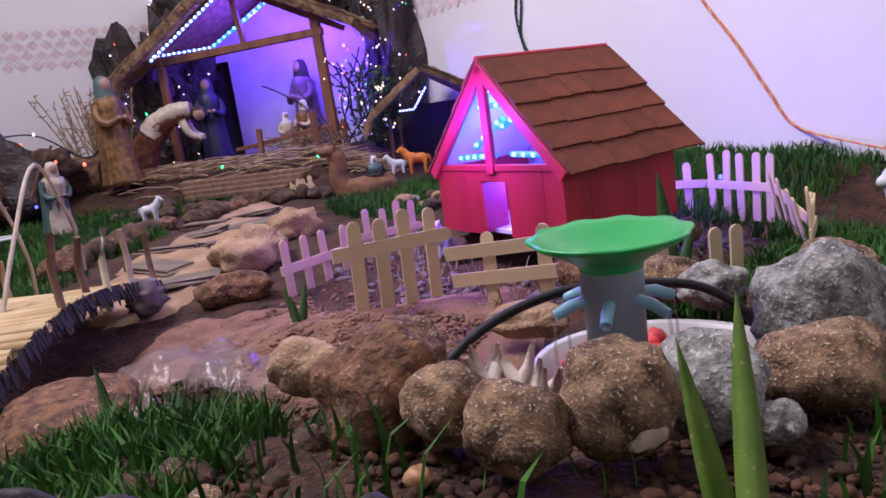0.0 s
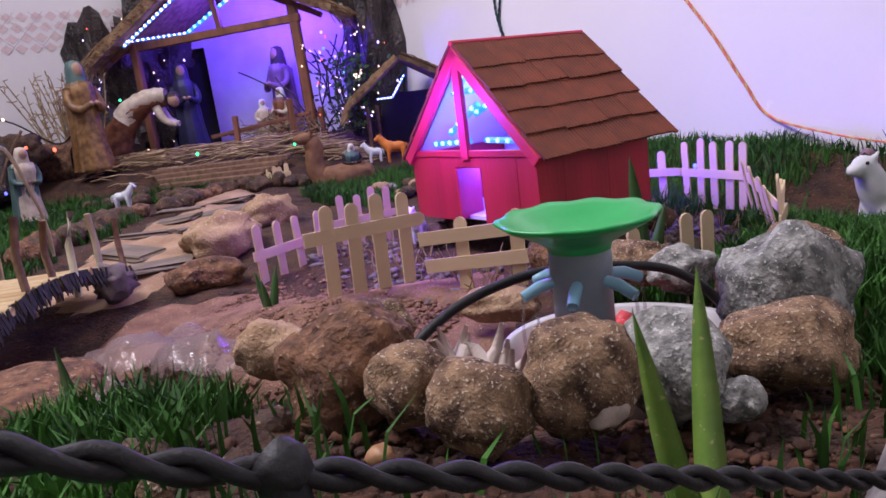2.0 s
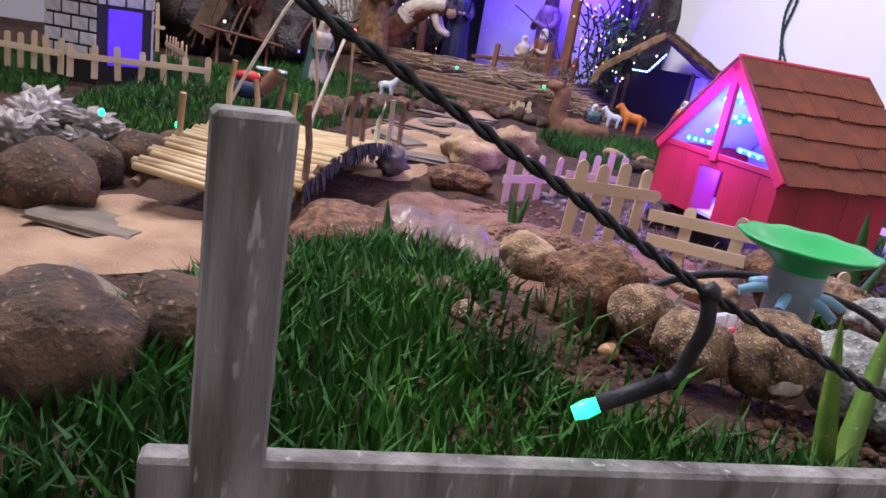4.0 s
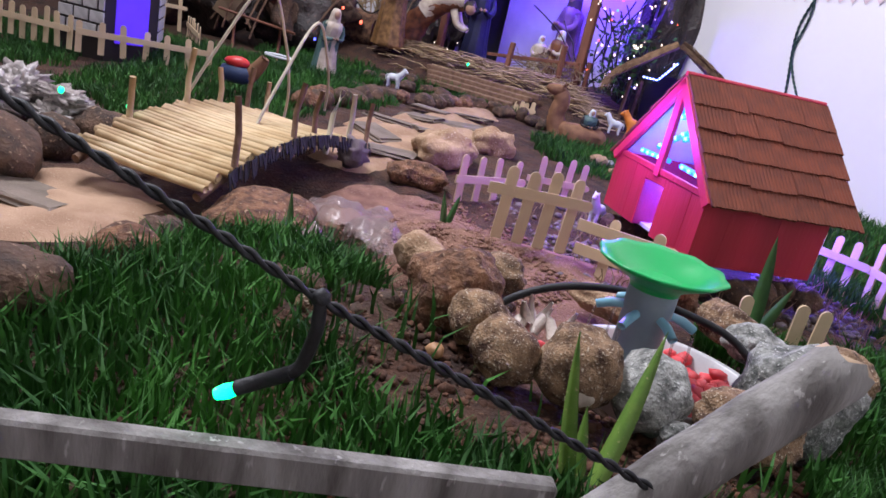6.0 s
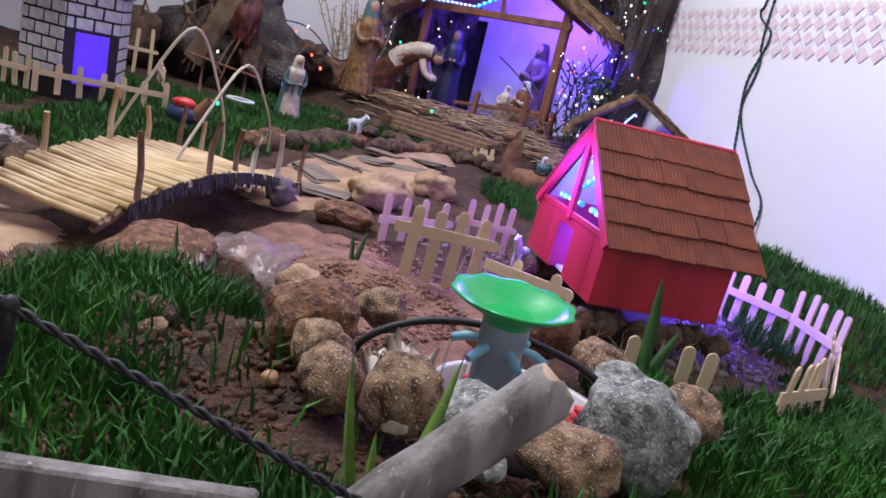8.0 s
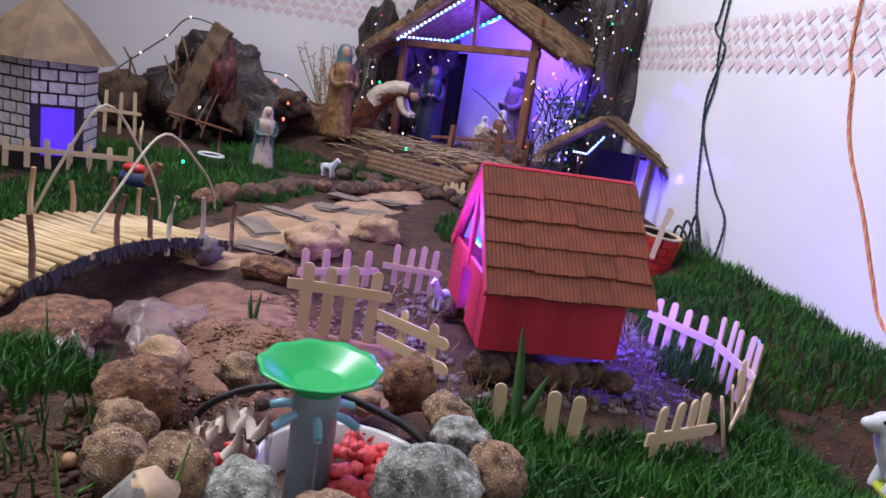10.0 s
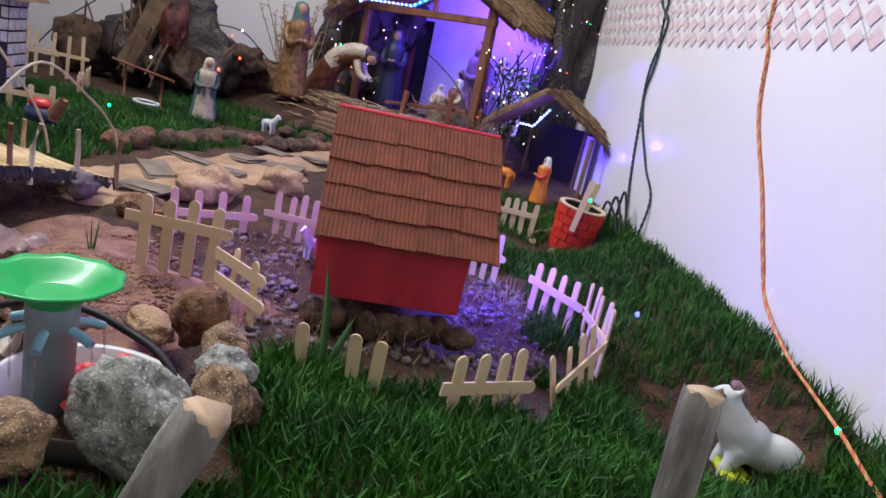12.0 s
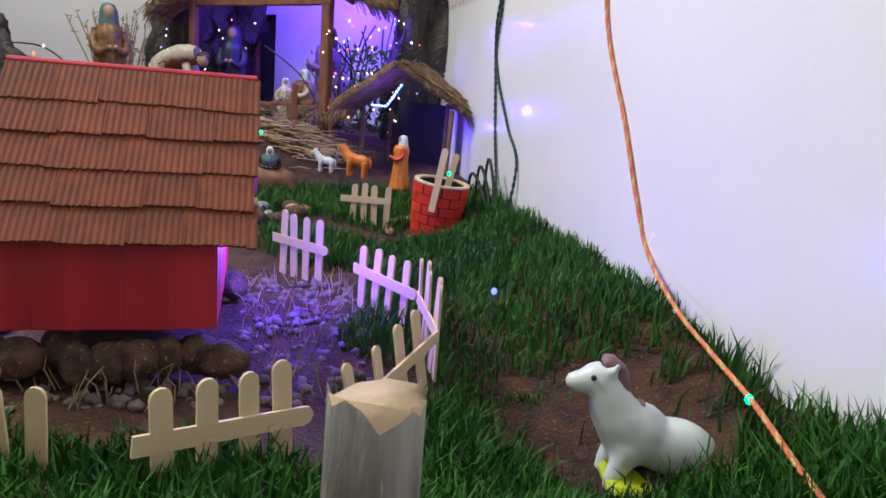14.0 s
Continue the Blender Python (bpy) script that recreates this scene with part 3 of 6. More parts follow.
hp = HOUSE
lamp("house_diode_light", "POINT", hp @ Vector((0.045, 0.0, 0.125)), 0.38, (0.06, 0.22, 1.0), 0.012)
lamp("house_diode_light", "POINT", hp @ Vector((0.060, 0.0, 0.050)), 0.6, VIOLET, 0.012)
# Added in the air before the gable to redden the front; no strip here.
lamp("house_diode_light", "POINT", hp @ Vector((-0.045, 0.02, 0.120)), 1.3, (0.26, 0.06, 1.0), 0.012)
# Added behind the house to tint fences and yard violet; no strip here.
lamp("house_diode_light", "POINT", hp @ Vector((0.215, 0.03, 0.045)), 2.3, VIOLET, 0.010)


# ---- craft stick fences ----
def stick_mesh(length, width=0.0105, thick=0.0022, name="picket"):
    """A flat stick with round ends, standing on z = 0."""
    bm = bmesh.new()
    r = width / 2
    ring = [(r * math.cos(a), length - r + r * math.sin(a)) for a in (math.pi * k / 6 for k in range(7))]
    ring += [(-r, 0.0), (r, 0.0)]
    f0 = [bm.verts.new((x, -thick / 2, z)) for x, z in ring]
    f1 = [bm.verts.new((x, thick / 2, z)) for x, z in ring]
    bm.faces.new(f0)
    bm.faces.new(f1[::-1])
    for i in range(len(ring)):
        j = (i + 1) % len(ring)
        bm.faces.new((f0[j], f0[i], f1[i], f1[j]))
    return finish(name, bm, M["stick"], False)


STICKS = {}


def stick(length, width=0.0105):
    key = (round(length, 3), width)
    if key not in STICKS:
        STICKS[key] = stick_mesh(*key)
    return STICKS[key]


def fence(a, b, spots, top, foot, bars=((0.0, 0.0),), lean=0.0, label="pale craft stick picket fence stuck in the soil", group="craft stick fences", seed=0, width=0.0105, front=1, mat=None):
    """A fence whose main bar runs from a to b; pickets at fractions of it, from foot to top over the bar's line."""
    rng = random.Random(seed)
    a, b = Vector(a), Vector(b)
    d = b - a
    yaw = math.atan2(d.y, d.x)
    root = thing("picket_fence", Matrix.Translation((a.x, a.y, a.z)) @ Matrix.Rotation(yaw, 4, "Z"), label, "fence", group)
    run = math.hypot(d.x, d.y)
    pitch = math.atan2(d.z, run)
    for shift, drop in bars:
        m = pose(-0.003 + shift, -0.0026 * front, drop, 0, 0, 0) @ Matrix.Rotation(-pitch, 4, "Y") @ Matrix.Rotation(math.pi / 2, 4, "Y")
        part("rail", stick(d.length + 0.006, width), None, root, m=m)
    for f in spots:
        z = d.z * f
        m = pose(run * f, 0, z + foot + rng.uniform(-0.002, 0.002), math.degrees(lean) + rng.uniform(-3, 3), rng.uniform(-3, 3), rng.uniform(-6, 6))
        part("picket", stick(top - foot + rng.uniform(-0.003, 0.003), width), None, root, m=m)
    return root


fence((-0.076, 0.546, 0.061), (0.016, 0.611, 0.059), (0.16, 0.38, 0.60, 0.83), 0.029, -0.060, seed=1, width=0.0125)
fence((-0.178, 0.668, 0.026), (-0.128, 0.775, 0.024), (0.08, 0.33, 0.60, 0.86), 0.030, -0.045, seed=2)
fence((-0.128, 0.795, 0.030), (-0.050, 0.823, 0.034), (0.2, 0.42, 0.64, 0.86), 0.034, -0.045, seed=3, width=0.009)
fence((0.018, 0.597, 0.041), (0.127, 0.566, 0.050), (0.34, 0.80), 0.020, -0.052, bars=((0, 0), (0.004, -0.026)), seed=4, width=0.0125)
fence((0.221, 0.968, 0.029), (0.318, 0.925, 0.029), (0.10, 0.32, 0.55, 0.80), 0.026, -0.055, seed=5)
fence((0.322, 0.925, 0.028), (0.381, 0.851, 0.026), (0.08, 0.30, 0.52, 0.75, 0.95), 0.042, -0.045, seed=6)
fence((0.384, 0.845, 0.025), (0.384, 0.730, 0.005), (0.15, 0.4, 0.65, 0.9), 0.030, -0.045, lean=0.25, seed=7)
fence((0.330, 0.592, 0.024), (0.369, 0.690, 0.015), (0.14, 0.38, 0.64, 0.86), 0.036, -0.045, seed=8, width=0.0125)
fence((0.200, 0.545, 0.030), (0.275, 0.580, 0.030), (0.05, 0.66, 0.90), 0.016, -0.045, bars=((0, -0.040),), seed=9, width=0.012)
fence((0.070, 1.015, 0.030), (0.158, 1.000, 0.030), (0.15, 0.38, 0.60, 0.85), 0.034, -0.045, seed=10)
fence((-0.055, 1.335, 0.028), (0.030, 1.350, 0.032), (0.22, 0.45, 0.68, 0.93), 0.026, -0.040, seed=11)
fence((-0.455, 1.455, 0.040), (-0.405, 1.470, 0.042), (0.1, 0.35, 0.6, 0.85), 0.020, -0.020, seed=12)
fence((-1.38, 0.550, 0.046), (-0.985, 0.668, 0.050), [i / 17 for i in range(18)], 0.026, -0.035, label="long low brown stick fence before the brick tower", seed=13)
fence((-0.975, 0.678, 0.050), (-0.835, 0.850, 0.050), [i / 6 for i in range(7)], 0.022, -0.035, label="low brown stick fence on the lawn", seed=14)
fence((-1.40, 1.06, 0.085), (-1.26, 1.16, 0.085), (0.05, 0.2, 0.45, 0.68, 0.92), 0.055, -0.06, label="tall pale stick fence beside the tower", seed=15, width=0.009)
fence((-1.25, 1.16, 0.05), (-1.05, 1.02, 0.05), [i / 7 for i in range(8)], 0.022, -0.035, label="low pale stick fence on the lawn", seed=16)


# ---- stones ----
def rock(c, r, mat, seed, rough=0.24, turn=0.0, label="", group="rim stones of the pond", name="rock", sub=4, power=1.0, tilt=0.0):
    bm = bmesh.new()
    blob(bm, (0, 0, 0), [q * 0.82 for q in r], rough * 0.8, seed, sub, power=power)
    return solid(name, bm, M[mat], pose(*c, tilt, 0, turn), label, "rock", group, smooth=True)


rock((0.024, 0.288, 0.044), (0.040, 0.036, 0.038), "rock_red", 3, 0.32, 20, "large rough reddish brown rock on the pond's rim")
rock((0.063, 0.254, 0.046), (0.025, 0.024, 0.025), "rock_brown", 5, 0.22, 0, "rounded brown speckled stone on the pond's rim")
rock((0.094, 0.227, 0.047), (0.028, 0.023, 0.023), "rock_brown", 6, 0.22, -10, "rounded brown stone at the pond's front")
chipped = rock((0.136, 0.240, 0.051), (0.0285, 0.026, 0.030), "rock_brown", 8, 0.20, 15, "upright brown speckled stone with a white chip", power=0.85)
rock((0.176, 0.258, 0.045), (0.030, 0.027, 0.029), "rock_grey", 9, 0.22, 0, "pale grey rounded stone at the pond's front")
rock((0.254, 0.345, 0.044), (0.044, 0.036, 0.048), "rock_grey", 11, 0.26, 25, "large grey weathered stone on the pond's rim")
rock((-0.045, 0.362, 0.030), (0.030, 0.026, 0.022), "rock_tan", 27, 0.26, 10, "pale brown stone between the pond and the stream")
rock((0.198, 0.240, 0.036), (0.012, 0.011, 0.011), "rock_grey", 28, 0.22, 10, "small round grey stone by the aloe")
patched = rock((0.230, 0.281, 0.041), (0.037, 0.030, 0.024), "rock_brown", 12, 0.22, 10, "grey brown rounded stone with a yellow patch")
rock((0.278, 0.393, 0.050), (0.026, 0.024, 0.024), "rock_brown", 13, 0.28, 0, "small holed brown stone on the rim")
rock((0.219, 0.449, 0.032), (0.029, 0.024, 0.020), "rock_grey", 15, 0.25, 30, "pale pitted stone on the pond's far rim")
rock((0.255, 0.430, 0.024), (0.024, 0.020, 0.018), "rock_dark", 16, 0.22, 0, "dark flat stone on the pond's rim")
rock((0.194, 0.467, 0.035), (0.032, 0.022, 0.020), "rock_brown", 17, 0.28, -20, "brown jagged stone on the pond's far rim")
rock((0.141, 0.482, 0.040), (0.029, 0.027, 0.034), "rock_red", 19, 0.30, 15, "long low reddish rock at the pond's back")
rock((0.015, 0.400, 0.026), (0.030, 0.026, 0.020), "rock_brown", 20, 0.28, 0, "brown jagged rock on the pond's rim")
rock((0.090, 0.470, 0.012), (0.040, 0.020, 0.016), "rock_tan", 21, 0.25, -10, "tan flat rock before the low fence")
rock((-0.239, 0.675, 0.010), (0.052, 0.030, 0.022), "rock_red", 22, 0.25, 15, "dark reddish oval rock beside the sand path", "stones by the path")
rock((-0.272, 0.800, 0.030), (0.056, 0.055, 0.036), "rock_tan", 23, 0.32, 0, "large tan sandy rock beside the path", "stones by the path")
rock((-0.265, 0.950, 0.030), (0.045, 0.040, 0.034), "rock_tan", 24, 0.32, 40, "large tan sandy rock beside the path", "stones by the path")
rock((-0.225, 0.365, 0.002), (0.060, 0.075, 0.030), "rock_red", 26, 0.22, 20, "reddish rock bank under the cane bridge", "stones by the path")
for i in range(15):
    t = i / 14
    rng = random.Random(100 + i)
    x, y = -0.56 - 0.05 * math.sin(t * 4) + rng.uniform(-0.02, 0.02), 0.83 + 0.52 * t
    rock((x, y, ground_z(x, y) + 0.012), (rng.uniform(0.022, 0.042), rng.uniform(0.02, 0.03), rng.uniform(0.018, 0.026)), rng.choice(("rock_dark", "rock_dark", "rock_red")), 40 + i, 0.25,
         rng.uniform(0, 180), "dark rounded stone edging the lawn", "stones edging the lawn", sub=3)
for i in range(16):
    rng = random.Random(200 + i)
    t = i / 15
    x, y = -0.82 + 0.55 * t, 1.42 + rng.uniform(-0.06, 0.06)
    rock((x, y, ground_z(x, y) + 0.010), (rng.uniform(0.018, 0.04), rng.uniform(0.018, 0.03), rng.uniform(0.015, 0.024)), "rock_dark", 60 + i, 0.3,
         rng.uniform(0, 180), "dark earthy stone in the bank below the stable", "stones below the stable", sub=3)
for i, (x, y, r) in enumerate(((-0.156, 0.020, 0.040), (-0.132, 0.072, 0.029), (-0.158, 0.160, 0.023), (-0.19, 0.215, 0.022), (-0.495, 0.325, 0.034), (-0.440, 0.235, 0.045), (-0.512, 0.395, 0.034), (-0.515, 0.460, 0.030), (-0.215, -0.035, 0.045), (-0.50, 0.19, 0.036), (-0.49, 0.11, 0.035))):
    rock((x, y, ground_z(x, y) + r * 0.55), (r * 1.2, r * 1.05, r * 0.95), "rock_red" if i == 2 else "rock_dark", 80 + i, 0.22, i * 37, "dark rounded stone edging the sand path", "stones edging the sand", sub=3)
for i in range(9):
    rng = random.Random(300 + i)
    p = HOUSE @ Vector((0.01 + 0.02 * i, -HW + rng.uniform(-0.012, 0.02), 0))
    rock((p.x, p.y, 0.008), (rng.uniform(0.014, 0.024), rng.uniform(0.014, 0.02), 0.019), "rock_dark", 90 + i, 0.25, i * 50, "dark stone propping the red house", "stones under the house", sub=3)
    p = HOUSE @ Vector((0.01 + 0.02 * i, HW - 0.02, 0))
    rock((p.x, p.y, 0.008), (0.018, 0.018, 0.019), "rock_dark", 110 + i, 0.25, i * 50, "dark stone propping the red house", "stones under the house", sub=3)
for i, (x, y, w, d, turn) in enumerate(((-0.372, 0.222, 0.058, 0.032, 20), (-0.262, 0.115, 0.05, 0.032, -10), (-0.33, 0.735, 0.05, 0.03, 25), (-0.40, 0.80, 0.055, 0.03, -20), (-0.44, 0.90, 0.06, 0.025, 10), (-0.36, 0.91, 0.04, 0.03, 40), (-0.45, 1.02, 0.05, 0.03, 0), (-0.38, 1.06, 0.05, 0.025, 30), (-0.50, 1.14, 0.05, 0.03, 15), (-0.43, 1.20, 0.05, 0.028, -15))):
    bm = bmesh.new()
    box(bm, (0, 0, 0), (w * 1.5, d * 1.6, 0.007), bevel=0.002)
    rng = random.Random(i)
    for v in bm.verts:
        v.co.x += rng.uniform(-0.006, 0.006)
        v.co.y += rng.uniform(-0.004, 0.004)
    solid("stepping_slab", bm, M["slate"], pose(x, y, ground_z(x, y) + 0.009, rng.uniform(-5, 5), rng.uniform(-5, 5), turn), "flat grey stepping slab sunk in the sand", "paving slab", "stepping slabs in the sand")

bm = bmesh.new()
blob(bm, (0.005, -0.0165, -0.007), (0.009, 0.0045, 0.008), 0.5, 3, 3)
part("chip", bm, M["shell"], chipped, "white chipped patch", smooth=True)
bm = bmesh.new()
blob(bm, (0.006, -0.0215, -0.005), (0.011, 0.0045, 0.005), 0.5, 5, 3)
part("patch", bm, M["rock_tan"], patched, "pale yellow patch", smooth=True)

# ---- dish on its pipe ----
fountain = thing("fountain", (0.146, 0.351, -0.023), "green scalloped plastic dish on a grey pipe in the pond", "fountain")
bm = bmesh.new()
prof = [(0.006, 0.106), (0.016, 0.1065), (0.024, 0.109), (0.034, 0.114), (0.042, 0.1185), (0.0475, 0.1205), (0.0485, 0.1190), (0.043, 0.1155), (0.034, 0.1115), (0.024, 0.1065), (0.0195, 0.1035), (0.0190, 0.1005)]
prof = [(r * 0.925, z) for r, z in prof]
lathe(bm, prof, 96, None, 0, top=False, bottom=False)
for v in bm.verts:
    r = math.hypot(v.co.x, v.co.y)
    if r > 0.03:
        k = 1 + 0.032 * math.cos(10 * math.atan2(v.co.y, v.co.x)) * (r - 0.03) / 0.018
        v.co.x *= k
        v.co.y *= k
        v.co.z += 0.0005 * math.cos(10 * math.atan2(v.co.y, v.co.x)) * (r - 0.03) / 0.018
part("dish", bm, M["green"], fountain, "green scalloped plastic dish", smooth=True)
bm = bmesh.new()
lathe(bm, [(0.0, 0.1075), (0.019, 0.1075)], 24, None, 0, top=False, bottom=False)
part("dish_floor", bm, M["green"], fountain)
bm = bmesh.new()
lathe(bm, [(0.0168, 0.0), (0.0168, 0.083), (0.0175, 0.084), (0.0175, 0.1035), (0.0150, 0.104)], 32)
part("pipe", bm, M["pvc"], fountain, "grey plastic pipe", smooth=True)
for i in range(6):
    a = math.pi / 3 * i + 0.3
    bm = bmesh.new()
    d = Vector((math.cos(a), math.sin(a), 0))
    tube(bm, [d * 0.015 + Vector((0, 0, 0.084)), d * 0.025 + Vector((0, 0, 0.0825)), d * 0.035 + Vector((0, 0, 0.078))], [0.0032, 0.0036, 0.0032], 8)
    part("nozzle", bm, M["clip"], fountain, "pale blue plastic nozzle", smooth=True)
    bm = bmesh.new()
    tube(bm, [d * 0.035 + Vector((0, 0, 0.078)), d * 0.0365 + Vector((0, 0, 0.060)), d * 0.036 + Vector((0, 0, 0.020))], 0.0011, 6)
    part("thread", bm, M["film"], fountain, "thin clear plastic thread")
bm = bmesh.new()
tube(bm, curve_points([(0.030, 0.330, -0.02), (0.040, 0.338, 0.022), (0.072, 0.362, 0.046), (0.118, 0.385, 0.056), (0.165, 0.395, 0.054), (0.205, 0.402, 0.045), (0.232, 0.400, 0.022), (0.240, 0.40, -0.01)]), 0.0031, 10)
solid("hose", bm, M["cable"], None, "thin black rubber hose arching through the pond", "hose", smooth=True)
bm = bmesh.new()
lathe(bm, [(0.052, 0.0), (0.064, 0.034), (0.067, 0.036), (0.0655, 0.033), (0.053, 0.002), (0.0, 0.002)], 40, Matrix.Translation((0.170, 0.368, -0.019)) @ Matrix.Diagonal((1.1, 0.95, 1, 1)), top=False, bottom=False)
solid("pond_tub", bm, M["tub"], None, "white plastic tub sunk as the pond", "tub", smooth=True)
bm = bmesh.new()
blob(bm, (0.156, 0.368, -0.016), (0.056, 0.050, 0.010), 0.25, 9, 3)
solid("pond_bed", bm, M["rock_dark"], None, "dark wet gravel bed in the pond tub", "gravel bed", smooth=True)
rng = random.Random(8)
for i in range(150):
    a, q = rng.uniform(0, 6.283), math.sqrt(rng.random())
    if i < 125:
        px, py = 0.168 + 0.052 * q * math.cos(a), 0.392 + 0.042 * q * math.sin(a)
    else:
        px, py = 0.090 + 0.030 * q * math.cos(a), 0.312 + 0.022 * q * math.sin(a)
    if math.hypot(px - 0.146, py - 0.351) < 0.024:
        px += 0.03
    bm = bmesh.new()
    s = rng.uniform(0.006, 0.0095)
    blob(bm, (0, 0, 0), (s, s * 0.8, s * 0.6), 0.25, i, 1)
    solid("pink_pebble", bm, M["pink"], pose(px, py, -0.004 + rng.uniform(0, 0.016), rng.uniform(0, 40), 0, rng.uniform(0, 360)), "pink aquarium pebble in the pond", "pebble", "pink pebbles in the pond", smooth=True)
for i in range(9):
    bm = bmesh.new()
    x, y = 0.078 + rng.uniform(-0.022, 0.03), 0.335 + rng.uniform(-0.025, 0.025)
    for k in range(3):
        a = rng.uniform(0, 6.28)
        tube(bm, [(0, 0, 0), (0.007 * math.cos(a), 0.007 * math.sin(a), rng.uniform(0.004, 0.012)), (0.012 * math.cos(a), 0.012 * math.sin(a), rng.uniform(0.008, 0.026))], [0.005, 0.004, 0.0012], 6)
    solid("white_shell", bm, M["shell"], pose(x, y, 0.013), "chalky white broken shell in the pond", "shell", "shells in the pond", smooth=True)


# ---- stable ----
stable = thing("stable", (-0.66, 1.80, 0.10), "open brown wooden nativity stable with straw thatch, lit violet", "stable")


def beam(parent, a, b, w, mat, name, label="", h=None):
    a, b = Vector(a), Vector(b)
    d = b - a
    bm = bmesh.new()
    rot = d.to_track_quat("X", "Z").to_matrix()
    box(bm, (a + b) / 2, (d.length, w, h or w), rot, bevel=w * 0.12)
    return part(name, bm, M[mat], parent, label)


beam(stable, (-0.228, 0.0, -0.03), (-0.228, 0.0, 0.31), 0.020, "wood", "post")
beam(stable, (0.232, -0.02, -0.05), (0.225, -0.02, 0.40), 0.024, "wood", "post")
beam(stable, (-0.22, 0.24, -0.03), (-0.22, 0.24, 0.31), 0.018, "wood", "post")
beam(stable, (0.25, 0.24, -0.03), (0.25, 0.24, 0.33), 0.018, "wood", "post")
beam(stable, (-0.262, 0.004, 0.288), (0.245, -0.026, 0.302), 0.016, "wood", "tie_beam", h=0.020)
beam(stable, (0.018, 0.006, 0.298), (0.000, 0.010, 0.440), 0.014, "wood", "king_post")
for s, end in ((-1, (-0.285, -0.02, 0.262)), (1, (0.300, -0.02, 0.300))):
    beam(stable, (0.0, -0.02, 0.452), end, 0.014, "wood", "rafter")
    beam(stable, (0.0, 0.25, 0.452), (end[0], 0.25, end[2]), 0.014, "wood", "rafter")


def thatch(parent, ridge_a, ridge_b, eave_a, eave_b, thick, count, seed, droop=0.03, r=0.0016):
    """A slab of straw between a ridge and an eave, with loose strands over its face and fringe."""
    ra, rb, ea, eb = (Vector(v) for v in (ridge_a, ridge_b, eave_a, eave_b))
    n = (rb - ra).cross(ea - ra).normalized()
    if n.z < 0:
        n = -n
    bm = bmesh.new()
    q = [bm.verts.new(v + n * o) for o in (0, thick) for v in (ra, rb, eb, ea)]
    for f in ((3, 2, 1, 0), (4, 5, 6, 7), (0, 1, 5, 4), (1, 2, 6, 5), (2, 3, 7, 6), (3, 0, 4, 7)):
        bm.faces.new([q[i] for i in f])
    rng = random.Random(seed)
    for _ in range(count):
        u, v0 = rng.random(), rng.uniform(-0.05, 0.75)
        v1 = v0 + rng.uniform(0.2, 0.5)
        top, low = ra.lerp(rb, u), ea.lerp(eb, min(1, max(0, u + rng.uniform(-0.06, 0.06))))
        a, b = top.lerp(low, max(0, v0)), top.lerp(low, min(v1, 1.1))
        o = n * (thick + rng.uniform(-0.002, 0.006))
        tube(bm, [a + o, (a + b) / 2 + o + n * rng.uniform(0, 0.005), b + o - Vector((0, 0, droop * rng.random() * max(0, v1 - 0.7)))], [r, r, r * 0.6], 3, caps=False)
    for _ in range(count // 4):
        u = rng.random()
        a = ea.lerp(eb, u) + n * rng.uniform(0, thick)
        tube(bm, [a, a + (ea - ra).normalized() * rng.uniform(0.01, 0.03) + Vector((0, 0, -rng.random() * droop))], [r, r * 0.5], 3, caps=False)
    for _ in range(count // 5):
        v = rng.random()
        a = ra.lerp(ea, v) + n * rng.uniform(0, thick)
        dd = (ra - rb).normalized()
        tube(bm, [a - dd * 0.03, a + dd * rng.uniform(0.004, 0.018) + Vector((0, 0, rng.uniform(-0.01, 0.004)))], [r, r * 0.6], 3, caps=False)
    return part("thatch", bm, M["thatch"], parent, "rough brown straw thatch")


thatch(stable, (0.0, -0.055, 0.458), (0.0, 0.27, 0.458), (-0.315, -0.075, 0.250), (-0.315, 0.27, 0.250), 0.020, 900, 1)
thatch(stable, (0.0, -0.055, 0.458), (0.0, 0.27, 0.458), (0.330, -0.060, 0.298), (0.330, 0.27, 0.298), 0.020, 900, 2)
bm = bmesh.new()
box(bm, (0.085, 0.215, 0.145), (0.44, 0.006, 0.41), Matrix.Rotation(-0.05, 3, "Z"))
part("back_panel", bm, M["backing"], stable, "white paper back panel glowing violet")
bm = bmesh.new()
box(bm, (-0.175, 0.262, 0.15), (0.24, 0.006, 0.42))
part("back_panel", bm, M["dark_cloth"], stable, "dark cloth back panel")
bm = bmesh.new()
gable = [bm.verts.new(v) for v in ((-0.262, 0.222, 0.285), (0.262, 0.222, 0.305), (0.0, 0.222, 0.440))]
bm.faces.new(gable)
grown = bmesh.ops.extrude_face_region(bm, geom=list(bm.faces))
bmesh.ops.translate(bm, vec=(0, 0.004, 0), verts=[v for v in grown["geom"] if isinstance(v, bmesh.types.BMVert)])
bmesh.ops.recalc_face_normals(bm, faces=bm.faces)
part("gable_panel", bm, M["backing"], stable, "white paper gable panel glowing violet")
strip(stable, (-0.236, -0.036, 0.292), (-0.012, -0.036, 0.428), 17, M["led_white"], r=0.0042, wide=0.006, face=(0, -1, 0), label="white violet diode strip")
strip(stable, (-0.232, -0.030, 0.304), (-0.085, 0.03, 0.312), 12, M["led_white"], r=0.0034, wide=0.006, face=(0, -1, 0), label="white violet diode strip")
strip(stable, (-0.085, 0.03, 0.312), (0.085, 0.05, 0.410), 11, M["led_cyan"], r=0.0042, wide=0.008, face=(0, -1, 0), label="cyan diode strip")
lamp("stable_diode_light", "POINT", (-0.62, 1.86, 0.475), 4.2, (0.115, 0.045, 1.0), 0.02)
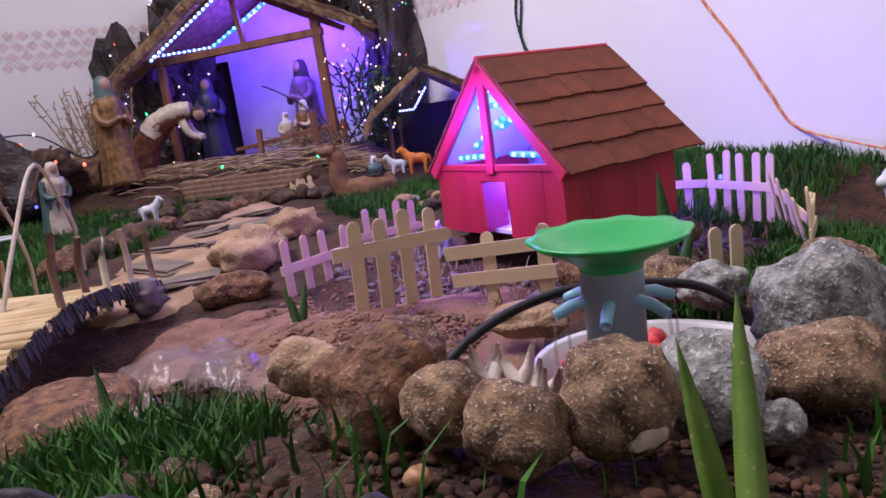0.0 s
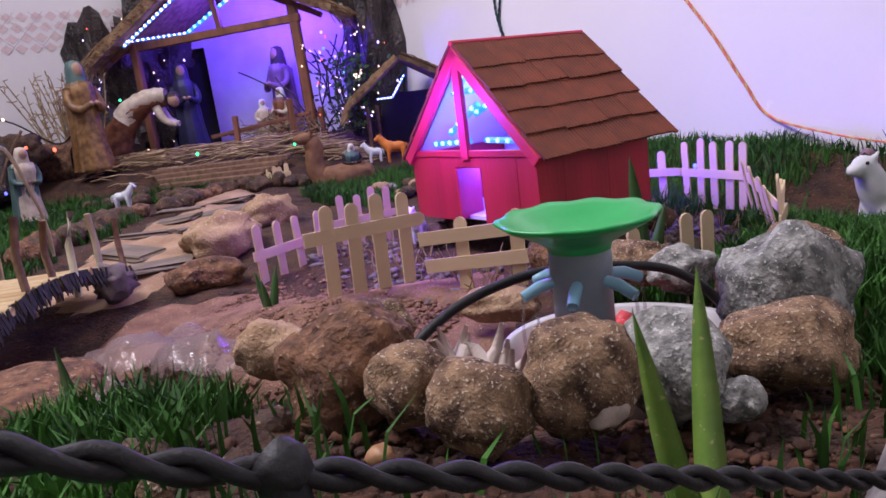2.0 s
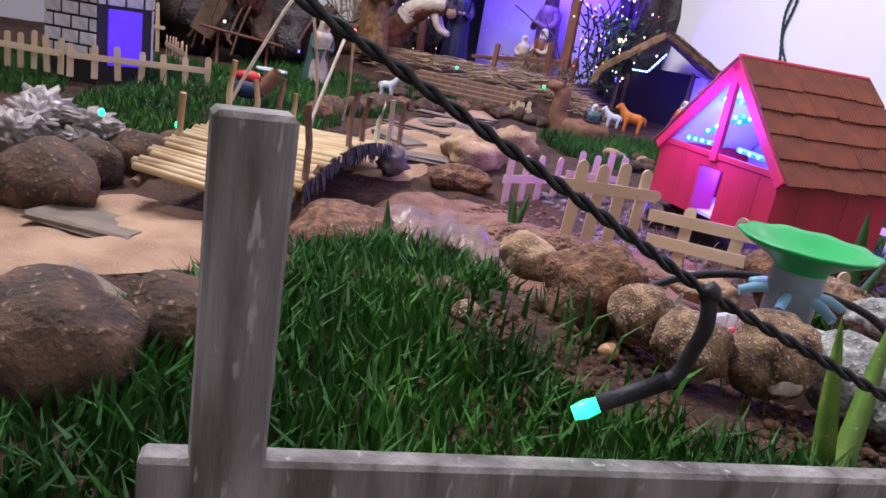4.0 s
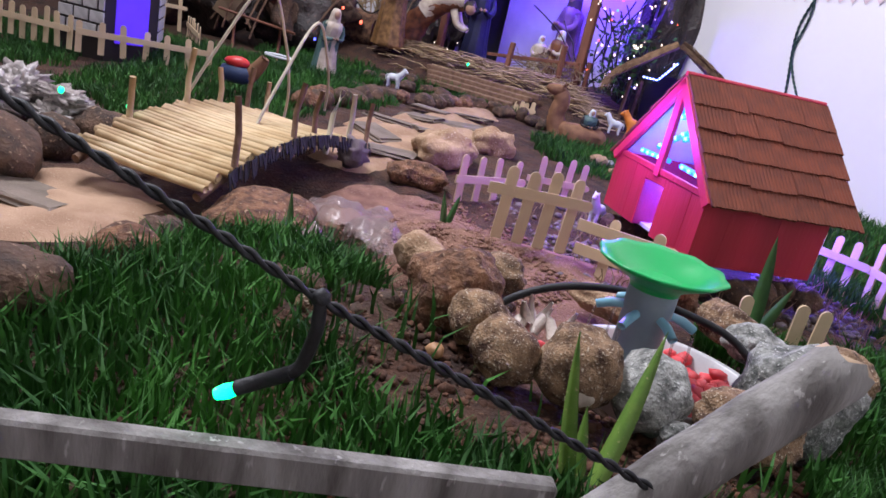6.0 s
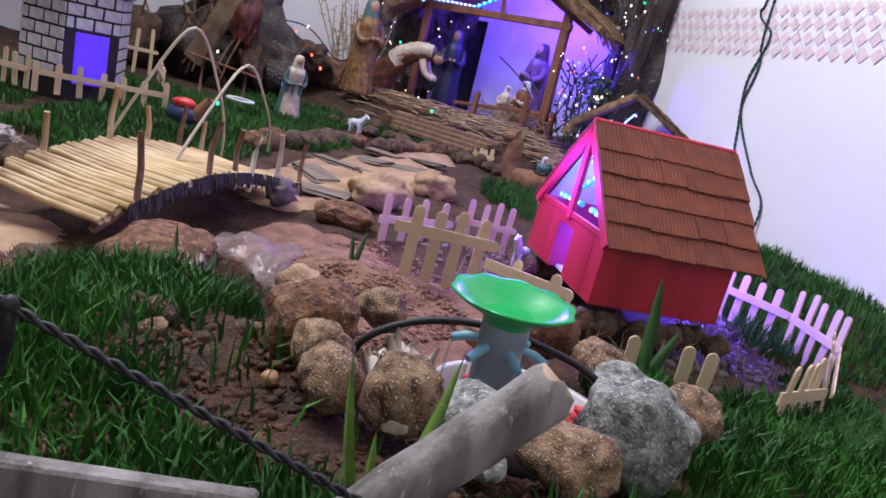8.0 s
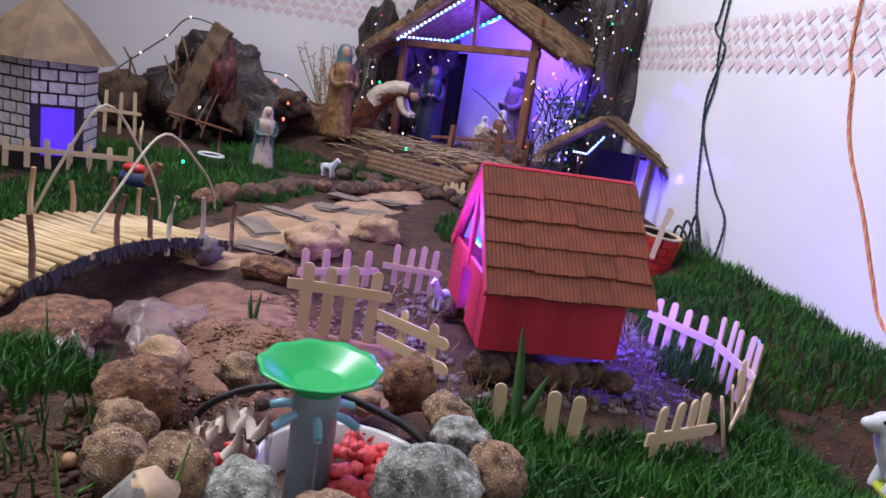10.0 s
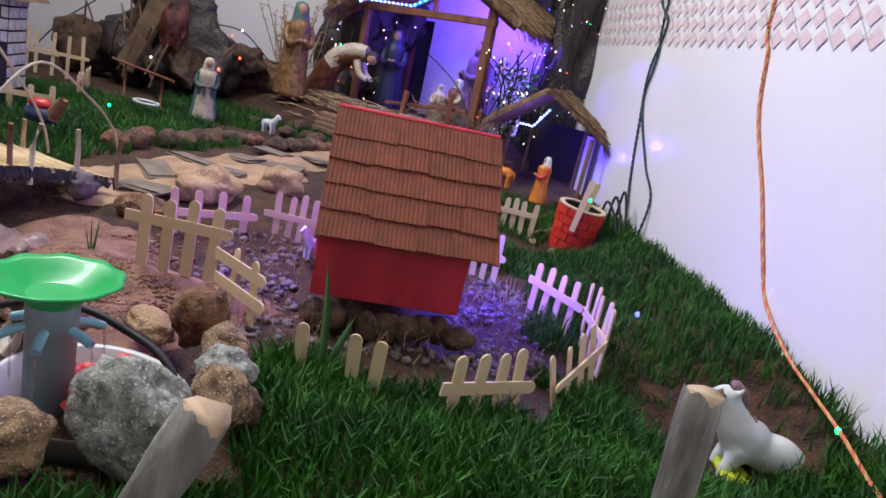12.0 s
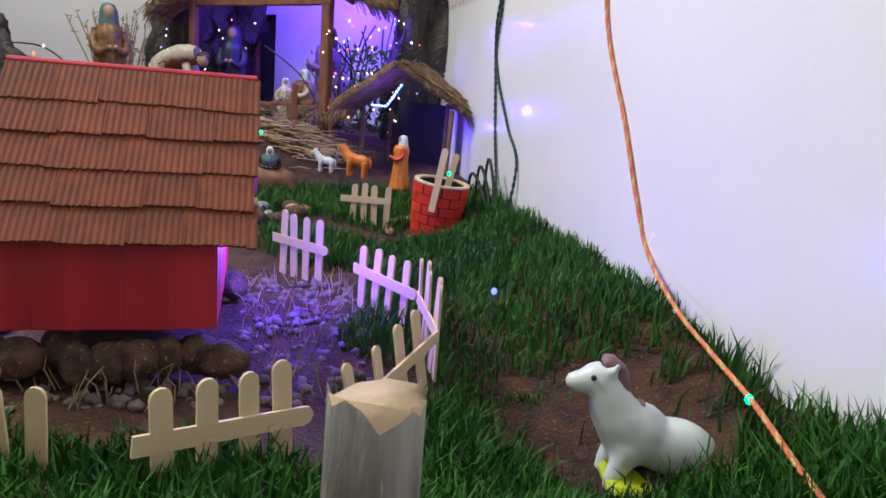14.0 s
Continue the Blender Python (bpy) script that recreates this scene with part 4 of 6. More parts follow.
lamp("stable_diode_light", "POINT", (-0.46, 1.88, 0.42), 3.0, (0.13, 0.045, 1.0), 0.02)

# crib rails and straw in front of the stable
crib = thing("crib", (-0.50, 1.74, 0.105), "low brown wooden crib with crossed rails and straw", "crib")
for a, b, w in (((-0.17, -0.05, 0.03), (0.09, -0.03, 0.06), 0.009), ((-0.10, -0.06, -0.02), (-0.10, -0.05, 0.075), 0.013), ((0.05, -0.05, -0.02), (0.045, -0.045, 0.10), 0.013), ((-0.16, 0.04, 0.03), (0.10, 0.05, 0.05), 0.009), ((0.10, 0.03, -0.02), (0.10, 0.03, 0.07), 0.012)):
    beam(crib, a, b, w, "wood", "rail")
bm = bmesh.new()
rng = random.Random(12)
for _ in range(90):
    a = Vector((rng.uniform(-0.1, 0.09), rng.uniform(-0.03, 0.05), rng.uniform(0.015, 0.05)))
    d = Vector((rng.uniform(-1, 1), rng.uniform(-0.5, 0.5), rng.uniform(-0.2, 0.5))).normalized() * rng.uniform(0.03, 0.08)
    tube(bm, [a - d / 2, a + d / 2], 0.0012, 3, caps=False)
part("straw_bed", bm, M["straw"], crib)
bm = bmesh.new()
for _ in range(420):
    t = rng.random()
    x, y = -0.92 + 0.66 * t, 1.62 + rng.gauss(0, 0.05)
    a = Vector((x, y, ground_z(x, y) + 0.005 + 0.02 * rng.random()))
    d = Vector((1, rng.uniform(-0.5, 0.5), rng.uniform(-0.15, 0.25))).normalized() * rng.uniform(0.04, 0.13)
    tube(bm, [a - d / 2, a + Vector((0, 0, 0.004)), a + d / 2], [0.0016, 0.0018, 0.0008], 3, caps=False)
solid("straw_litter", bm, M["straw"], None, "scattered dry straw and twigs before the stable", "straw", kind="stuff")
bm = bmesh.new()
for k in range(4):
    box(bm, (0.0, -0.018 * k, -0.010 * k), (0.34 - 0.03 * k, 0.020, 0.012), bevel=0.002)
solid("wooden_step", bm, M["twig"], pose(-0.58, 1.51, 0.075, 0, 0, -4), "weathered grey plank step below the stable", "step")


# ---- plaster figures, each one plain mesh ----
def figure(name, m, h, mats, label, lean=0.0, cape=True, arms=1.0, wide=1.0):
    """A robed figure h high: materials are robe, mantle, head cloth, face."""
    bm = bmesh.new()
    w = h * 0.125 * wide
    prof = [(w * 1.25, 0), (w * 1.2, h * 0.05), (w * 1.0, h * 0.25), (w * 0.86, h * 0.45), (w * 0.82, h * 0.60), (w * 0.92, h * 0.72), (w * 0.8, h * 0.79), (w * 0.35, h * 0.83), (w * 0.30, h * 0.86)]
    lathe(bm, prof, 28, None, 0, ripple=0.09, waves=9)
    blob(bm, (0, -h * 0.012, h * 0.91), (h * 0.055, h * 0.062, h * 0.078), 0.05, 1, 2, mi=3)
    lathe(bm, [(h * 0.10, h * 0.74), (h * 0.085, h * 0.84), (h * 0.076, h * 0.93), (h * 0.055, h * 0.985), (h * 0.015, h * 1.0)], 16, Matrix.Translation((0, h * 0.022, 0)), 2, ripple=0.04, waves=5, bottom=False)
    if cape:
        lathe(bm, [(w * 1.38, h * 0.02), (w * 1.12, h * 0.3), (w * 1.0, h * 0.6), (w * 1.02, h * 0.74), (w * 0.4, h * 0.83)], 26, Matrix.Translation((0, h * 0.035, 0)) @ Matrix.Diagonal((1, 0.9, 1, 1)), 1, ripple=0.11, waves=7, bottom=False)
    for s in (-1, 1):
        tube(bm, curve_points([(s * w * 0.85, 0, h * 0.75), (s * w * 1.1, -h * 0.03, h * 0.62), (s * w * 0.75, -h * 0.12 * arms, h * 0.56), (s * w * 0.2, -h * 0.19 * arms, h * 0.60)], 4), [h * 0.042] * 5 + [h * 0.042] * 4 + [h * 0.034] * 3 + [h * 0.024], 8, mi=1)
        blob(bm, (s * w * 0.2, -h * 0.20 * arms, h * 0.605), (h * 0.025, h * 0.03, h * 0.025), 0, 1, 1, mi=3)
    if lean:
        for v in bm.verts:
            k = max(0, v.co.z / h - 0.35)
            a = lean * min(k / 0.3, 1.0)
            y, z = v.co.y, v.co.z - h * 0.35 if k else 0
            if k:
                v.co.y = y * math.cos(a) - z * math.sin(a)
                v.co.z = h * 0.35 + y * math.sin(a) + z * math.cos(a)
    return solid(name, bm, [M[k] for k in mats], m, label, "figurine", "nativity figurines", smooth=True)


figure("figurine", pose(-0.905, 1.55, 0.092, 0, 0, 60), 0.262, ("gold_robe", "gold_robe", "teal", "skin"), "tall plaster figurine in a gold brown robe, teal headcloth")
figure("figurine", pose(-0.800, 1.855, 0.10, 0, 0, 30), 0.240, ("blue_robe", "blue_robe", "blue_robe", "skin"), "standing plaster figurine in a dark blue robe")
bm = bmesh.new()
spine = curve_points([(-0.085, 0.0, 0.0), (-0.072, 0.0, 0.045), (-0.045, 0.0, 0.100), (0.0, 0.0, 0.142), (0.050, 0.0, 0.158), (0.082, 0.0, 0.158)], 5)
folds = random.Random(41)
tube(bm, spine, [0.041 - 0.024 * (k / (len(spine) - 1)) ** 1.2 for k in range(len(spine))], 22, 0, wobble=0.13, rng=folds)
tube(bm, [p + Vector((0.002, -0.006, 0.008)) for p in spine[11:]], [0.029 - 0.012 * k / 14 for k in range(len(spine) - 11)], 18, 1, wobble=0.10, rng=folds)
blob(bm, (0.100, -0.004, 0.152), (0.016, 0.014, 0.017), 0.05, 1, 3, mi=3)
blob(bm, (0.098, 0.0, 0.158), (0.019, 0.017, 0.016), 0.14, 4, 3, mi=2)
for q in (-0.012, 0.014):
    tube(bm, curve_points([(0.055, q, 0.140), (0.072, q * 1.3, 0.105), (0.098, q, 0.092)], 4), [0.012 - 0.0006 * k for k in range(9)], 9, 1)
solid("figurine", bm, [M["rust_robe"], M["cream"], M["hair"], M["skin"]], pose(-0.862, 1.700, 0.088, 0, 0, 8), "bowing plaster figurine in a rust robe, cream mantle", "figurine", "nativity figurines", smooth=True)
figure("figurine", pose(-0.555, 1.95, 0.10, 0, 0, -25), 0.258, ("mauve_robe", "mauve_robe", "hair", "skin"), "seated plaster figurine in mauve with long dark hair")
figure("figurine", pose(-0.512, 1.80, 0.09, 0, 0, -20), 0.150, ("rust_robe", "cream", "white_toy", "skin"), "kneeling plaster figurine with a white headcloth", wide=1.3)
figure("figurine", pose(-0.560, 1.79, 0.09, 0, 0, 30), 0.125, ("cream", "cream", "white_toy", "skin"), "small kneeling plaster figurine in cream", wide=1.3)
figure("figurine", pose(-0.855, 1.225, 0.020, 0, 0, 60), 0.155, ("cream", "teal", "cream", "skin"), "shepherd plaster figurine in cream with a white hood", lean=0.25, wide=1.15)
figure("figurine", pose(-0.072, 1.552, 0.020, 0, 0, -40), 0.108, ("orange_toy", "red_toy", "white_toy", "skin"), "small orange robed figurine with a white head", cape=False, wide=1.2)
figure("figurine", pose(-0.235, 1.36, 0.012, 0, 0, 30), 0.085, ("teal", "hair", "white_toy", "skin"), "small dark robed figurine with a white head", lean=0.3, wide=1.6)


def animal(name, m, size, mats, label, neck=0.5, category="toy animal", head=1.0, leg_scale=0.30):
    """A four-legged toy, size long, nose towards -x: materials are body, mane and tail, eyes."""
    root = thing(name, m, label, category, "toy animals")
    s, leg = size, leg_scale * size
    top = leg + (0.30 + 0.6 * neck) * s
    bm = bmesh.new()
    blob(bm, (0.10 * s, 0, leg + 0.16 * s), (0.26 * s, 0.155 * s, 0.165 * s), 0.05, 2, 3)
    blob(bm, (-0.14 * s, 0, leg + 0.18 * s), (0.20 * s, 0.15 * s, 0.18 * s), 0.05, 4, 3)
    tube(bm, curve_points([(-0.16 * s, 0, leg + 0.16 * s), (-0.30 * s, 0, leg + (0.22 + 0.3 * neck) * s), (-0.40 * s, 0, top - 0.02 * s)], 4), [q * s for q in (0.16, 0.155, 0.15, 0.145, 0.135, 0.125, 0.118, 0.11, 0.105)], 12)
    blob(bm, (-0.43 * s, 0, top), (0.115 * s * head, 0.092 * s * head, 0.10 * s * head), 0.0, 3, 3)
    blob(bm, (-0.53 * s, 0, top - 0.045 * s), (0.085 * s * head, 0.062 * s * head, 0.062 * s * head), 0.0, 3, 3)
    for t in (-1, 1):
        tube(bm, [(-0.40 * s, t * 0.06 * s, top + 0.07 * s), (-0.385 * s, t * 0.078 * s, top + 0.15 * s)], [0.034 * s, 0.012 * s], 7)
        for x in (-0.20 * s, 0.24 * s):
            tube(bm, [(x + 0.02 * s, t * 0.09 * s, leg + 0.12 * s), (x - 0.01 * s, t * 0.10 * s, leg * 0.5), (x, t * 0.10 * s, 0)], [0.085 * s, 0.055 * s, 0.056 * s], 9)
    body = part("body", bm, M[mats[0]], root, smooth=True)
    body.modifiers.new("one skin", "REMESH").voxel_size = 0.022 * s
    body.modifiers["one skin"].use_smooth_shade = True
    soft = body.modifiers.new("soft", "SMOOTH")
    soft.iterations, soft.factor = 5, 0.6
    bm = bmesh.new()
    tube(bm, curve_points([(0.33 * s, 0, leg + 0.24 * s), (0.40 * s, 0, leg + 0.16 * s), (0.41 * s, 0, leg - 0.02 * s)], 3), [q * s for q in (0.035, 0.04, 0.04, 0.035, 0.03, 0.02, 0.01)], 7)
    part("tail", bm, M[mats[1]], root, smooth=True)
    if mats[1] != mats[0]:
        bm = bmesh.new()
        line_ = curve_points([(-0.455 * s, 0, top + 0.085 * s), (-0.36 * s, 0, top + 0.085 * s), (-0.24 * s, 0, top - 0.10 * s), (-0.13 * s, 0, leg + 0.33 * s)], 5)
        tube(bm, line_, [0.03 * s] + [0.05 * s] * (len(line_) - 2) + [0.02 * s], 8, wobble=0.25, rng=random.Random(3))
        part("mane", bm, M[mats[1]], root, "purple brown painted mane", smooth=True)
    for t in (-1, 1):
        bm = bmesh.new()
        blob(bm, (-0.49 * s, t * 0.074 * s, top + 0.025 * s), (0.016 * s,) * 3, 0, 1, 2)
        part("eye", bm, M[mats[2]], root, smooth=True)
    return root


horse = animal("toy_horse", pose(0.556, 0.874, -0.068, 0, 12, 27), 0.142, ("white_toy", "mane", "black"), "white plastic toy horse with a purple brown mane on soil", 0.20, leg_scale=0.13)
bm = bmesh.new()
box(bm, (0.012, -0.012, 0.012), (0.092, 0.046, 0.011), bevel=0.004)
part("base", bm, M["yellow_toy"], horse, "yellow green plastic base plate", m=Matrix.Rotation(-0.17, 4, "Y"))
animal("toy_lamb", pose(-0.715, 1.315, 0.022, 0, 0, 190), 0.055, ("white_toy", "white_toy", "black"), "small white toy lamb among dark stones", 0.35)
animal("toy_lamb", pose(-0.215, 1.50, 0.040, 0, 0, 20), 0.050, ("white_toy", "white_toy", "black"), "small white toy lamb by the hut", 0.35)
animal("toy_lamb", pose(-0.015, 0.78, 0.0, 0, 0, 80), 0.045, ("white_toy", "white_toy", "black"), "small white toy lamb behind the fence", 0.55)
animal("toy_dog", pose(-0.180, 1.560, 0.030, 0, 0, 10), 0.075, ("orange_toy", "orange_toy", "black"), "orange plastic toy dog by the hut", 0.3)
bm = bmesh.new()
blob(bm, (0.055, 0.0, 0.030), (0.062, 0.036, 0.034), 0.18, 7, 3)
tube(bm, curve_points([(0.012, 0, 0.02), (-0.006, 0, 0.062), (-0.002, 0, 0.098), (-0.010, 0, 0.114)], 4), [0.026, 0.024, 0.022, 0.021, 0.020, 0.019, 0.0185, 0.018, 0.018, 0.018, 0.018, 0.0175, 0.017], 10)
blob(bm, (-0.018, 0, 0.118), (0.024, 0.013, 0.013), 0.12, 5, 2)
for t in (-1, 1):
    tube(bm, [(-0.006, t * 0.010, 0.126), (0.0, t * 0.013, 0.134)], [0.005, 0.002], 6)
    tube(bm, [(0.03, t * 0.03, 0.02), (0.0, t * 0.032, 0.002)], [0.012, 0.008], 7)
solid("toy_camel", bm, [M["terracotta"]], pose(-0.300, 1.345, -0.002, 0, 0, 12), "brown clay toy camel seated in the grass", "toy animal", "toy animals", smooth=True)

# ---- small hut ----
hut = thing("hut", (-0.155, 1.70, 0.04), "small thatched lean-to hut lit violet by the wall", "hut")
for x, y, h in ((-0.11, 0.0, 0.12), (0.125, -0.03, 0.14), (-0.11, 0.12, 0.12), (0.06, 0.08, 0.15)):
    bm = bmesh.new()
    tube(bm, [(x, y, -0.03), (x + 0.003, y, h)], 0.005, 7)
    part("post", bm, M["twig"], hut)
thatch(hut, (-0.005, -0.045, 0.222), (-0.035, 0.12, 0.222), (-0.135, -0.085, 0.118), (-0.165, 0.07, 0.118), 0.008, 260, 5, r=0.0013)
thatch(hut, (-0.005, -0.045, 0.222), (-0.035, 0.12, 0.222), (0.150, -0.030, 0.138), (0.10, 0.12, 0.138), 0.010, 420, 6, r=0.0013)
strip(hut, (-0.075, -0.02, 0.135), (-0.035, -0.02, 0.135), 5, M["led_white"], r=0.0024, wide=0.005, face=(0, -1, 0), label="white violet diode strip")
strip(hut, (-0.035, -0.02, 0.137), (0.000, -0.02, 0.185), 7, M["led_white"], r=0.0024, wide=0.005, face=(0, -1, 0), label="white violet diode strip")
bm = bmesh.new()
box(bm, (0, 0.12, 0.06), (0.20, 0.004, 0.17), Matrix.Rotation(-0.2, 3, "Z"))
part("back_cloth", bm, M["dark_cloth"], hut, "dark cloth behind the hut")
bm = bmesh.new()
box(bm, (0.09, 0.055, 0.06), (0.05, 0.004, 0.16), Matrix.Rotation(-0.8, 3, "Z"))
part("side_panel", bm, M["backing"], hut, "white paper side panel glowing violet")
lamp("hut_diode_light", "POINT", (-0.17, 1.68, 0.19), 0.35, VIOLET, 0.012)
lamp("hut_diode_light", "POINT", (-0.075, 1.70, 0.15), 0.25, VIOLET, 0.012)

# ---- dark cave backdrop behind the stable ----
cave = thing("cave_backdrop", (-0.6, 2.0, 0.0), "crumpled dark brown paper cave wall behind the stable", "cave backdrop")
for i, (x, y, z, rx, ry, rz) in enumerate(((0.335, -0.03, 0.26, 0.085, 0.10, 0.40), (0.27, 0.13, 0.66, 0.13, 0.08, 0.22), (0.02, 0.17, 0.78, 0.22, 0.07, 0.20), (-0.20, 0.12, 0.66, 0.15, 0.07, 0.20), (-0.345, 0.0, 0.36, 0.09, 0.09, 0.20), (-0.38, -0.12, 0.17, 0.09, 0.09, 0.20), (0.10, 0.18, 0.95, 0.22, 0.08, 0.22), (0.30, 0.10, 0.86, 0.10, 0.07, 0.20), (-0.46, -0.06, 0.26, 0.12, 0.09, 0.22), (-0.30, 0.10, 0.50, 0.12, 0.08, 0.16))):
    bm = bmesh.new()
    blob(bm, (x, y, z), (rx, ry, rz), 0.40, 30 + i, 4, freq=2.2)
    part("crag", bm, M["cave"], cave, smooth=False)


def lights_on(root, places, seed, r=0.003):
    rng = random.Random(seed)
    meshes = {}
    for k in ("led_warm", "led_red", "led_green", "led_blue", "led_white"):
        bm = bmesh.new()
        blob(bm, (0, 0, 0), (r, r, r * 1.3), sub=1)
        meshes[k] = finish("bulb", bm, M[k])
    for p in places:
        k = rng.choices(list(meshes), (10, 2.2, 1.3, 1.6, 5))[0]
        part("bulb", meshes[k], None, root, m=Matrix.Translation(p) @ Matrix.Scale(rng.uniform(0.5, 1.1), 4))


bpy.context.view_layer.update()
deps = bpy.context.evaluated_depsgraph_get()
string = thing("fairy_lights", (0, 0, 0), "string of tiny coloured fairy lights over the dark cave", "fairy lights")
rng = random.Random(21)
spots, trail = [], []
crags = [o for o in cave.children]
for i in range(4000):
    o = crags[rng.choice((0, 0, 0, 0, 1, 1, 7, 2, 3, 4, 5, 8, 9))]
    v = o.data.vertices[rng.randrange(len(o.data.vertices))]
    p = o.matrix_world @ v.co
    if v.normal.y < 0.15 and len(spots) < 580 and p.z > 0.1:
        spots.append(p + v.normal * 0.004)
lights_on(string, spots, 4, 0.0023)
order = sorted(spots[:90], key=lambda p: (round(p.x * 14), p.z))
bm = bmesh.new()
tube(bm, curve_points([p + Vector((0, -0.004, 0)) for p in order], 3), 0.0016, 5)
part("flex", bm, M["cable_green"], string, "thin dark green flex", smooth=True)

bush = thing("twig_bush", (-0.40, 1.80, 0.10), "bare dark branching twigs with coloured bulbs by the stable", "twigs")
rng = random.Random(31)
for i in range(16):
    bm = bmesh.new()
    p, d = Vector((rng.uniform(-0.02, 0.08), rng.uniform(-0.02, 0.06), 0)), Vector((rng.uniform(-0.4, 0.4), rng.uniform(-0.3, 0.2), 1)).normalized()
    pts = [p.copy()]
    for k in range(6):
        d = (d + Vector((rng.uniform(-0.5, 0.5), rng.uniform(-0.3, 0.3), rng.uniform(-0.2, 0.3)))).normalized()
        p = p + d * rng.uniform(0.025, 0.055)
        pts.append(p.copy())
    tube(bm, curve_points(pts, 3), 0.0020, 5)
    part("twig", bm, M["hair"], bush, smooth=True)
bm = bmesh.new()
for k in range(520):
    c = Vector((rng.gauss(0.06, 0.035), rng.gauss(0.02, 0.03), rng.uniform(0.0, 0.20)))
    d = Vector((rng.uniform(-1, 1), rng.uniform(-1, 1), rng.uniform(-0.4, 1))).normalized() * rng.uniform(0.012, 0.024)
    w = d.cross(Vector((rng.random(), rng.random(), rng.random()))).normalized() * 0.0045
    bm.faces.new([bm.verts.new(q) for q in (c, c + d * 0.5 + w, c + d, c + d * 0.5 - w)])
part("foliage", bm, M["leaf"], bush, "small dark green leaves")
lights_on(bush, [Vector((rng.uniform(-0.04, 0.12), rng.uniform(-0.05, 0.0), rng.uniform(0.03, 0.26))) for _ in range(46)], 8, 0.0027)

# small bulbs lying about
stray = thing("fairy_lights", (0, 0, 0), "stray coloured fairy bulbs lying about the display", "fairy lights")
for k, ps in (("led_green", ((-0.64, 1.53, 0.105), (-0.40, 1.52, 0.10), (-0.93, 1.75, 0.26), (-0.49, 0.33, 0.06), (-0.42, 0.36, 0.06), (-0.80, 0.95, 0.05), (0.62, 0.877, 0.026), (0.105, 1.41, 0.085))), ("led_red", ((-0.72, 1.15, 0.16), (-1.05, 1.56, 0.19), (-1.12, 1.50, 0.22), (-0.98, 1.42, 0.17), (-0.62, 1.72, 0.13))), ("led_blue", ((-0.95, 1.55, 0.19), (-1.0, 1.35, 0.08), (0.36, 1.02, 0.02))), ("led_warm", ((-1.30, 1.33, 0.36), (-1.40, 1.33, 0.30), (-1.18, 1.42, 0.25), (-1.45, 1.28, 0.24), (-1.08, 1.50, 0.24), (-1.20, 1.30, 0.12), (-1.52, 1.22, 0.16)))):
    for p in ps:
        bm = bmesh.new()
        blob(bm, (0, 0, 0), (0.0032, 0.0032, 0.004), sub=2)
        part("bulb", bm, M[k], stray, m=Matrix.Translation(p), smooth=True)

bm = bmesh.new()
tube(bm, curve_points([(-1.60, 1.18, 0.06), (-1.52, 1.22, 0.158), (-1.45, 1.28, 0.238), (-1.40, 1.33, 0.298), (-1.30, 1.33, 0.358), (-1.20, 1.38, 0.33), (-1.18, 1.42, 0.248), (-1.08, 1.50, 0.238), (-1.00, 1.55, 0.17), (-0.95, 1.55, 0.188)], 6), 0.0020, 5)
part("flex", bm, M["cable"], stray, "thin dark flex looped over the heap", smooth=True)

# ---- heap of bark and rocks at the far wall ----
rng = random.Random(55)
for i, (x, y, z, rx, ry, rz, mt, tilt) in enumerate(((-1.36, 1.34, 0.12, 0.19, 0.09, 0.13, "cave", 0), (-1.16, 1.42, 0.13, 0.16, 0.09, 0.14, "cave", 0), (-1.25, 1.40, 0.24, 0.13, 0.08, 0.11, "cave", 0), (-1.48, 1.27, 0.10, 0.10, 0.08, 0.10, "rock_dark", 20), (-1.06, 1.50, 0.16, 0.07, 0.06, 0.05, "rock_dark", 0), (-1.120, 1.305, 0.235, 0.040, 0.034, 0.105, "red_bark", 0), (-1.13, 1.35, 0.16, 0.06, 0.03, 0.12, "rock_dark", -25))):
    rock((x, y, z), (rx, ry, rz), mt, 130 + i, 0.45, i * 13, "red brown glossy bark piece leaning on the heap" if mt == "red_bark" else "dark crumpled rock piled against the far wall", "heap at the far wall", sub=4, tilt=tilt)
bm = bmesh.new()
foot, head_ = Vector((-1.215, 1.235, 0.085)), Vector((-1.104, 1.285, 0.345))
grain = (head_ - foot).normalized()
wide_ = grain.cross(Vector((0.35, -1, 0.1))).normalized()
deep = wide_.cross(grain)
rng_bark = random.Random(14)
rings = []
for k in range(15):
    c = foot.lerp(head_, k / 14)
    rings.append([bm.verts.new(c + wide_ * x * (1 + rng_bark.uniform(-0.12, 0.12)) + deep * (y + rng_bark.uniform(-0.0022, 0.0022)))
                  for x, y in ((-0.030, -0.004), (-0.026, -0.012), (-0.008, -0.004), (0.006, -0.010), (0.024, -0.013), (0.031, -0.003), (0.027, 0.007), (-0.026, 0.007))])
for r0, r1 in zip(rings, rings[1:]):
    for k in range(8):
        bm.faces.new((r0[k], r0[(k + 1) % 8], r1[(k + 1) % 8], r1[k]))
bm.faces.new(rings[0][::-1])
bm.faces.new(rings[-1])
bmesh.ops.recalc_face_normals(bm, faces=bm.faces)
solid("bark_plank", bm, M["card"], None, "weathered bark plank leaning on the heap", "plank")
bm = bmesh.new()
tube(bm, [(-1.32, 1.56, 0.10), (-1.15, 1.575, 0.125), (-0.98, 1.60, 0.12)], [0.05, 0.055, 0.05], 14, wobble=0.05)
solid("log", bm, M["rock_red"], None, "thick brown log lying beside the stable", "log", smooth=True)
bm = bmesh.new()
